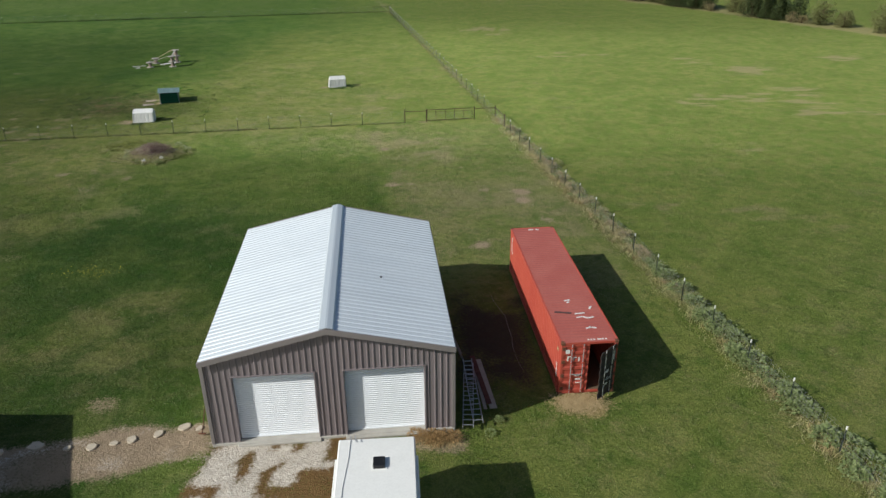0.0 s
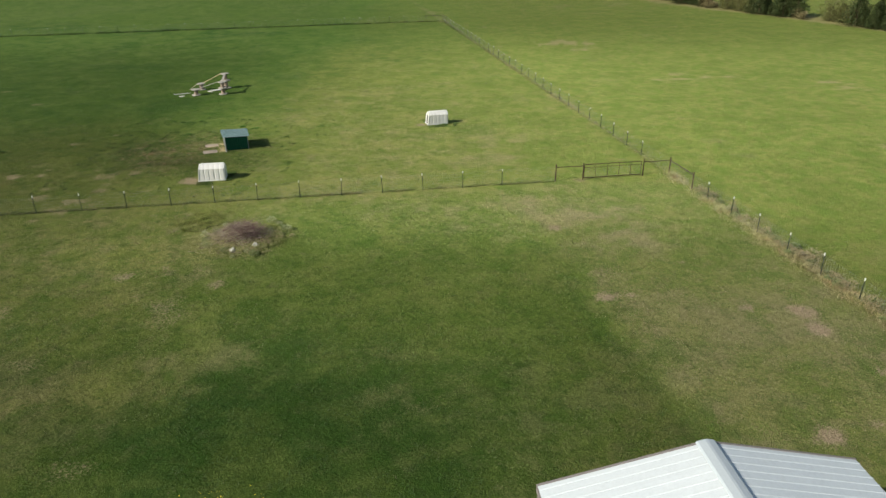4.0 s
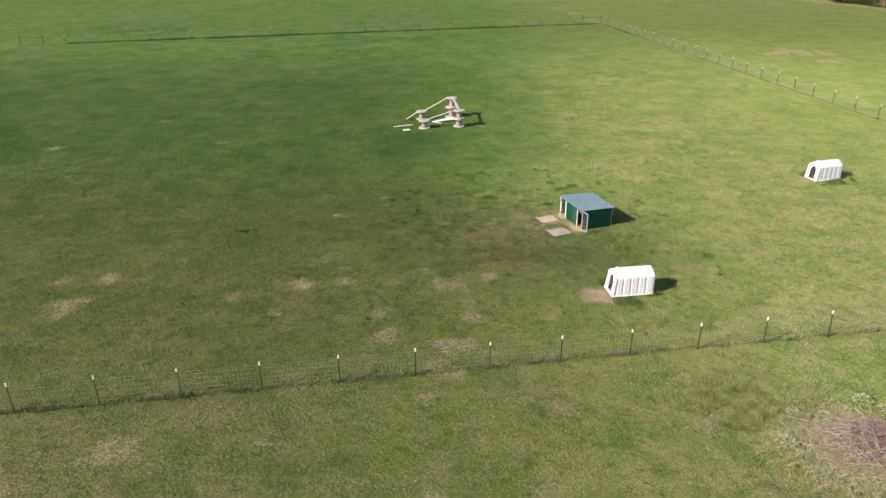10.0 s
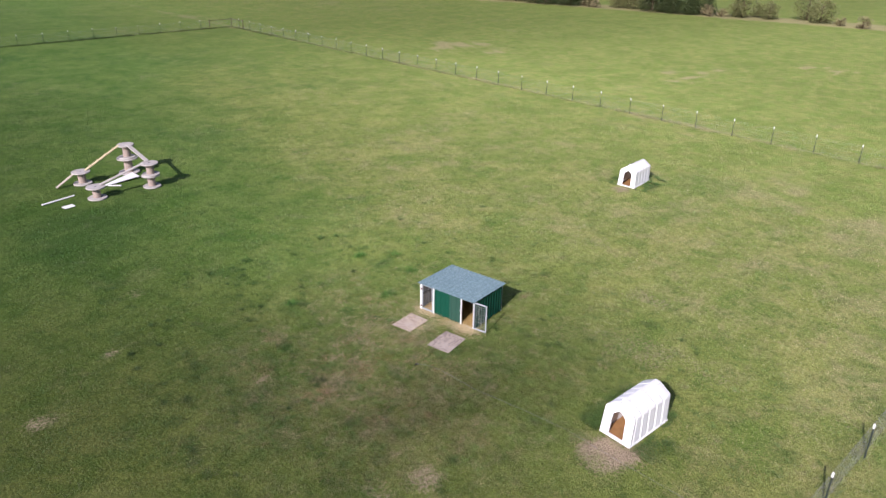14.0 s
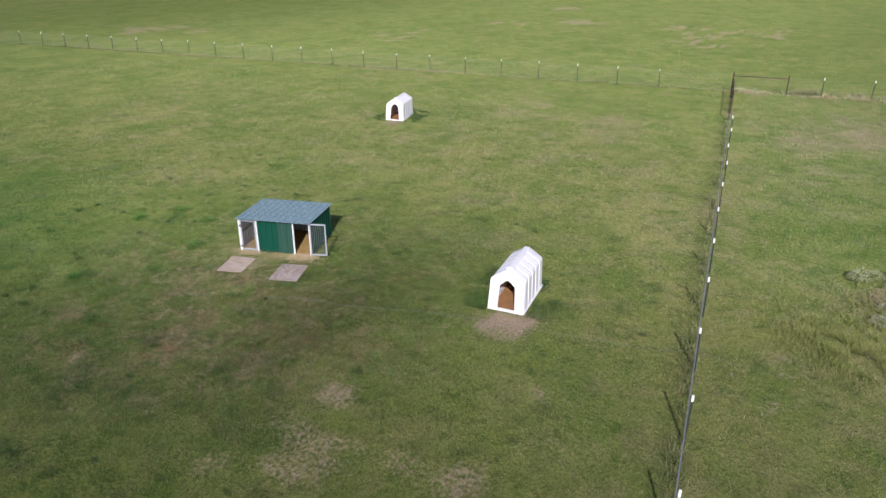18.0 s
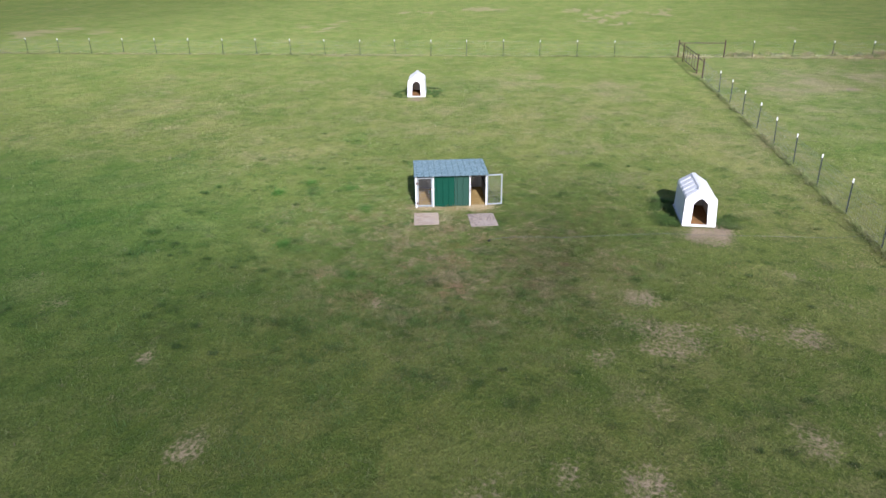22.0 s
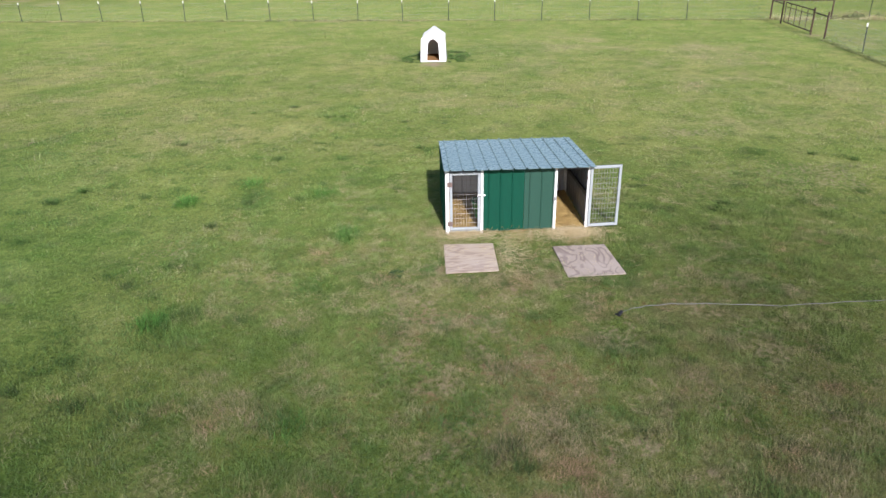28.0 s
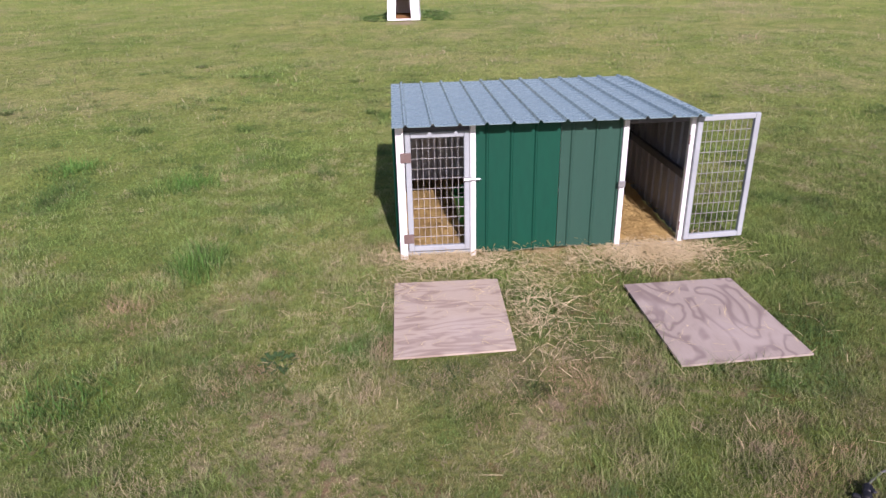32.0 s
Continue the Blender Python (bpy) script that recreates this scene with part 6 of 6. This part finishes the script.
# dark clump put where the drone's own shadow lies on the short grass
plant("weed_clump", weed_mesh(45, 46, 0.40, 0.30, 0.20, M_SHADOWLEAF), -34.9, 81.2, 0.26, "small dark green leafy clump standing in for the drone shadow", "pasture weeds")


def flower_place(r):
    x, y = r.gauss(-20.3, 0.9), r.gauss(36.2, 0.45)
    return Vector((x, y, r.uniform(0.06, 0.20))), Vector((r.uniform(-1, 1), r.uniform(-1, 1), 0.6))


tagged(part("wildflowers", leaves(170, flower_place, 0.045, random.Random(41), 0.9, 0.1), M_FLOWER), "patch of small yellow wildflowers in the grass", "flowers", kind="stuff")


def tree_meshes(seed, height, radius, cone, count, size, material):
    """A trunk with limbs, and a crown of leaf sprays in uneven clumps."""
    rng = random.Random(seed)
    trunk = Shape().tube([(0, 0, -0.1), (0.05, 0.02, height * 0.45), (0.0, 0.05, height * 0.85)], 0.10 + height * 0.012, 8, 0.25)
    clumps = []
    for i in range(70):
        k = 0.03 + 0.97 * rng.random() ** 1.3
        a = rng.uniform(0, 6.283)
        reach = radius * ((1 - k) ** 0.75 if cone else math.sqrt(max(0.05, 1 - (2 * k - 1) ** 2)))
        d = reach * rng.uniform(0.45, 1.08)
        p = Vector((d * math.cos(a), d * math.sin(a), height * k))
        clumps.append((p, (0.22 + 0.30 * (1 - k)) * radius * rng.uniform(0.5, 1.1)))
        if i % 2 == 0:
            trunk.tube([(0, 0, max(0.2, p.z - 0.35 * d)), tuple(p * 0.6 + Vector((0, 0, p.z * 0.35))), tuple(p)], 0.035, 4, 0.3)

    def place(r):
        c, rad = r.choice(clumps)
        v = Vector((r.gauss(0, 1), r.gauss(0, 1), r.gauss(0, 0.8))).normalized()
        return c + v * rad * r.random() ** 0.4, v + Vector((0, 0, 0.3))
    crown = leaves(count, place, size, rng, 0.5, 0.25)
    crown.v = [(x, y, max(0.02, z)) for x, y, z in crown.v]
    return mesh_of(trunk, M_BARK), mesh_of(crown, material)


CEDARS = [tree_meshes(50 + i, 5.4 + 0.5 * i, 2.3 + 0.3 * i, True, 4200, 0.34, M_CEDAR) for i in range(3)]
BUSHES = [tree_meshes(60 + i, 4.2 + 0.8 * i, 2.6, False, 2600, 0.30, M_SHRUB) for i in range(2)]
SCRUBS = [tree_meshes(70 + i, 1.9, 1.3, False, 700, 0.30, M_SCRUB) for i in range(2)]


def tree(name, meshes, x, y, size, label, category, group):
    t = thing(name, pose(x, y, 0, 0, 0, (x * 53 + y * 29) % 360) @ Matrix.Scale(size, 4), label, category, group)
    part("trunk", meshes[0], None, t)
    part("crown", meshes[1], None, t)


rng = random.Random(12)
for i in range(84):
    k = i / 83
    y = 108 + 107 * k
    x = float(hedge_x(y)) + 1.0 * math.sin(0.2 * y) + rng.uniform(-1.2, 2.8)
    pick = (i * 7919) % 101 % 10
    if y < 139 and i % 3:
        continue
    if y < 139:
        pick = max(pick, 6)
    if pick < 4:
        tree("cedar_tree", CEDARS[i % 3], x, y, rng.uniform(0.55, 1.0), "dark green cedar at the field's edge", "tree", "field edge trees")
    elif pick < 8:
        tree("bush", BUSHES[i % 2], x + 1.5, y, rng.uniform(0.5, 0.95), "light green leafy bush at the field's edge", "bush", "field edge bushes")
    else:
        tree("scrub", SCRUBS[i % 2], x - 1.2, y, rng.uniform(0.5, 1.0), "dry brown scrub at the field's edge", "scrub", "field edge scrub")

# ---- grass ----


def blades(name, xs, ys, length, width, label, seed, dark=1.0, tall=1.0, tinted=None, hue=None):
    """Single blades as bent triangles, coloured by what covers the ground there."""
    g = np.random.default_rng(seed)
    bare, dry, soil, gravel, lush, straw, brown = cover(xs, ys)
    keep = g.random(len(xs)) > 0.92 * np.maximum.reduce([bare, soil, gravel, 0.6 * straw, 0.7 * brown])
    loc = [(SHELTER_M, -0.05, 2.78, -0.05, 2.0), (pose(-32.02, 70.90, 0, 0, 0, 8.5), -0.05, 2.12, -0.66, 0.66), (pose(-33.9, 80.2, 0, 0, 0, -69), -0.44, 0.46, -0.60, 0.60), (pose(-33.46, 78.26, 0, 0, 0, -67), -0.48, 0.48, -0.62, 0.62),
           (pose(5.53, 24.62, 0, 0, 0, 5.6), -0.1, 2.5, -0.1, 12.3), (pose(-3.61, 21.71, 0, 0, 0, 6.4), -4.8, 4.8, -0.6, 12.1), (pose(-1.52, 18.24, 0, 0, 0, 4.6), -1.3, 1.3, -6.5, 0.1), (pose(-24.1, 15.2, 0), -5.2, 5.2, -5.8, 5.8), (pose(-14.40, 87.41, 0, 0, 0, 16.5), -0.05, 2.12, -0.66, 0.66)]
    for m, x0, x1, y0, y1 in loc:
        inv = np.array(m.inverted())
        u, w = inv[0][0] * xs + inv[0][1] * ys + inv[0][3], inv[1][0] * xs + inv[1][1] * ys + inv[1][3]
        keep &= ~((u > x0) & (u < x1) & (w > y0) & (w < y1))
    xs, ys, dry, lush, straw = xs[keep], ys[keep], dry[keep], lush[keep], straw[keep]
    n = len(xs)
    a, lean = g.uniform(0, 2 * np.pi, n), np.abs(g.normal(1.15, 0.6, n))
    tuft = 0.70 + 0.9 * smooth(0.35, 0.75, fbm(xs, ys, 0.45, 333, 2))
    ln = tall * length * g.uniform(0.5, 1.35, n) * tuft * (1 + 0.5 * lush) * (1 - 0.35 * dry)
    w = width * g.uniform(0.6, 1.3, n)
    dx, dy = np.cos(a), np.sin(a)
    base = np.stack([xs, ys, rise(xs, ys) - 0.012], -1)
    side = np.stack([-dy * w, dx * w, np.zeros(n)], -1)
    tip = base + np.stack([dx * lean * ln, dy * lean * ln, ln], -1)
    co = np.empty((n, 3, 3))
    co[:, 0], co[:, 1], co[:, 2] = base - side, base + side, tip
    mix = np.clip(dry * 0.85 + 0.7 * (g.random(n) - 0.5) + 1.3 * (fbm(xs, ys, 0.5, 777, 3) - 0.54) + 1.1 * (vnoise(xs, ys, 0.13, 781) - 0.52), 0, 1)[:, None]
    if tinted is not None:
        mix = mix * 0.4 + tinted * 0.6
    deep = np.clip(lush + 0.5 * (g.random(n) - 0.5), 0, 1)[:, None]
    col = np.array(GREEN) * (1 - deep) + np.array(LUSH) * deep
    rusty = smooth(0.60, 0.72, fbm(xs, ys, 0.7, 951, 3))[:, None]
    thatch = np.array((0.262, 0.212, 0.128)) * (1 - rusty) + np.array((0.270, 0.178, 0.112)) * rusty
    col = col * (1.52, 1.60, 1.95) * (1 - mix) + thatch * 1.5 * mix
    if hue is not None:
        col = col * 0.25 + np.array(hue) * 0.75
    col = col * (0.68 + 0.64 * g.random(n) ** 1.3)[:, None] * (0.75 + 0.5 * vnoise(xs, ys, 0.16, 888))[:, None] * dark
    # blades take the same painted cloud shade and sunlight
    col = np.concatenate([np.minimum(col * turf_light(xs, ys), 0.85), np.ones((n, 1))], 1)
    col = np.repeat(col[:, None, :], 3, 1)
    # roots at 0.45: the shade low between blades is put into the tint
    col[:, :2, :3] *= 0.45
    me = bpy.data.meshes.new(name)
    me.vertices.add(n * 3)
    me.vertices.foreach_set("co", co.ravel())
    me.loops.add(n * 3)
    me.loops.foreach_set("vertex_index", np.arange(n * 3))
    me.polygons.add(n)
    me.polygons.foreach_set("loop_start", np.arange(n) * 3)
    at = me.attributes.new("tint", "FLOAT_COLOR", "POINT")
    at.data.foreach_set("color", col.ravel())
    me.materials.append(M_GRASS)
    me.update(calc_edges=True)
    tagged(new(name, me), label, "grass", kind="stuff")


def scatter(n, x0, x1, y0, y1, density, seed):
    g = np.random.default_rng(seed)
    xs, ys = g.uniform(x0, x1, n), g.uniform(y0, y1, n)
    keep = g.random(n) < density(xs, ys)
    return xs[keep], ys[keep]


def tufts(count, x0, x1, y0, y1, per, seed):
    """Small round tufts of stronger grass, each a cluster of blades."""
    g = np.random.default_rng(seed)
    cx, cy, r = g.uniform(x0, x1, count), g.uniform(y0, y1, count), g.uniform(0.05, 0.20, count)
    k = g.integers(0, count, count * per)
    return cx[k] + g.normal(0, 1, len(k)) * r[k], cy[k] + g.normal(0, 1, len(k)) * r[k] * 1.3


blades("green_tufts", *tufts(420, -44, -24, 67, 90, 170, 21), 0.055, 0.0032, "small tufts of stronger green grass", 22, 0.95, 1.15, None, (0.075, 0.150, 0.030))
g = np.random.default_rng(61)
spot = np.array([(-31.6, 84.2), (-32.9, 86.8), (-33.6, 82.7), (-37.4, 84.1), (-35.7, 82.4), (-31.4, 86.1), (-52.35, 78.5), (-38.9, 81.0)])
pick = g.integers(0, len(spot), 3600)
blades("strong_tufts", spot[pick, 0] + g.normal(0, 0.19, 3600), spot[pick, 1] + g.normal(0, 0.13, 3600), 0.075, 0.0042, "vivid green tufts of strong grass", 62, 1.25, 1.2, None, (0.055, 0.170, 0.022))
near = lambda x, y: np.clip(1.25 - np.hypot((x + 34.5) / 7.5, (y - 78.0) / 7.0) ** 1.5, 0, 1)  # noqa: E731
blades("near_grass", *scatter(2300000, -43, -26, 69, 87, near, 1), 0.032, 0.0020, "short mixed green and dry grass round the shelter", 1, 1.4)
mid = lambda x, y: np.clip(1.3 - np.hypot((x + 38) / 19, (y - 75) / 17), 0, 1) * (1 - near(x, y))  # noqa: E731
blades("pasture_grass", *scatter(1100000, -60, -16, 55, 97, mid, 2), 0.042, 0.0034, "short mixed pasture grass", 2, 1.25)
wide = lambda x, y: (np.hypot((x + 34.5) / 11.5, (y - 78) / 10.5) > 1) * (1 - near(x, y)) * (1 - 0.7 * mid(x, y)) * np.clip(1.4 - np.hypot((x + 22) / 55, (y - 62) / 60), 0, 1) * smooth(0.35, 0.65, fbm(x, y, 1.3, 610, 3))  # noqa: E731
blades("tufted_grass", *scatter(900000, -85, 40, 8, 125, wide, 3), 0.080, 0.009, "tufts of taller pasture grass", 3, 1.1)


def along(p, q, per_metre, spread, seed):
    """Places scattered along a fence line."""
    g = np.random.default_rng(seed)
    n = int(per_metre * math.dist(p, q))
    k, off = g.random(n), g.normal(0, spread, n)
    dx, dy = q[0] - p[0], q[1] - p[1]
    ln = math.hypot(dx, dy)
    keep = fbm(p[0] + dx * k, p[1] + dy * k, 1.2, 5 + seed, 2) > g.uniform(0.15, 0.6, n)
    return (p[0] + dx * k - dy / ln * off)[keep], (p[1] + dy * k + dx / ln * off)[keep]


for k, (p, q, per, spread, tall, dark, tinted) in enumerate(((GB, cross_posts[23], 260, 0.10, 1.2, 1.1, 0.25), (GC, (-13.4, 168.8), 180, 0.22, 1.4, 1.25, 0.35), (GC, south_posts[29], 520, 0.36, 2.2, 1.85, 0.72), ((-13.4, 168.8), back_posts[27], 220, 0.20, 2.2, 0.9, 0.3))):
    blades("fence_line_grass", *along(p, q, per, spread, 40 + k), 0.10, 0.012, "taller uncut grass along the foot of the fence", 50 + k, dark, tall, tinted)


def ring(n, seed):
    """Places round the brush pile, thicker to its west and south-east."""
    g = np.random.default_rng(seed)
    a, d = g.uniform(0, 2 * np.pi, n), 1.45 + np.abs(g.normal(0.35, 0.55, n))
    xs, ys = -25.5 + d * 1.08 * np.cos(a), 59.2 + d * np.sin(a)
    extra = n // 3
    xs[:extra], ys[:extra] = g.normal(-28.7, 1.0, extra), g.normal(61.6, 1.1, extra)
    keep = fbm(xs, ys, 0.8, 71, 3) > 0.46
    return xs[keep], ys[keep]


blades("tall_grass", *ring(60000, 77), 0.12, 0.0062, "tall yellow-green grass round the brush pile", 78, 1.2, 1.3, None, (0.23, 0.265, 0.062))


def round_hutch(m, n, seed):
    """Places along both sides and behind a hutch."""
    g = np.random.default_rng(seed)
    u, w = g.uniform(-0.1, 2.7, n), np.where(g.random(n) < 0.5, -1, 1) * (0.60 + np.abs(g.normal(0.0, 0.42, n)))
    behind = n // 5
    u[:behind], w[:behind] = 2.15 + np.abs(g.normal(0.0, 0.40, behind)), g.uniform(-0.9, 0.9, behind)
    p = np.array(m)
    xs, ys = p[0][0] * u + p[0][1] * w + p[0][3], p[1][0] * u + p[1][1] * w + p[1][3]
    keep = fbm(xs, ys, 0.7, seed, 3) > 0.44
    return xs[keep], ys[keep]


for k, (m, n) in enumerate(((pose(-32.02, 70.90, 0, 0, 0, 8.5), 30000), (pose(-14.40, 87.41, 0, 0, 0, 16.5), 26000))):
    blades("hutch_grass", *round_hutch(m, n, 90 + k), 0.075, 0.0048, "lush uncut green grass round the calf hutch", 92 + k, 1.1, 1.1, None, (0.060, 0.135, 0.028))
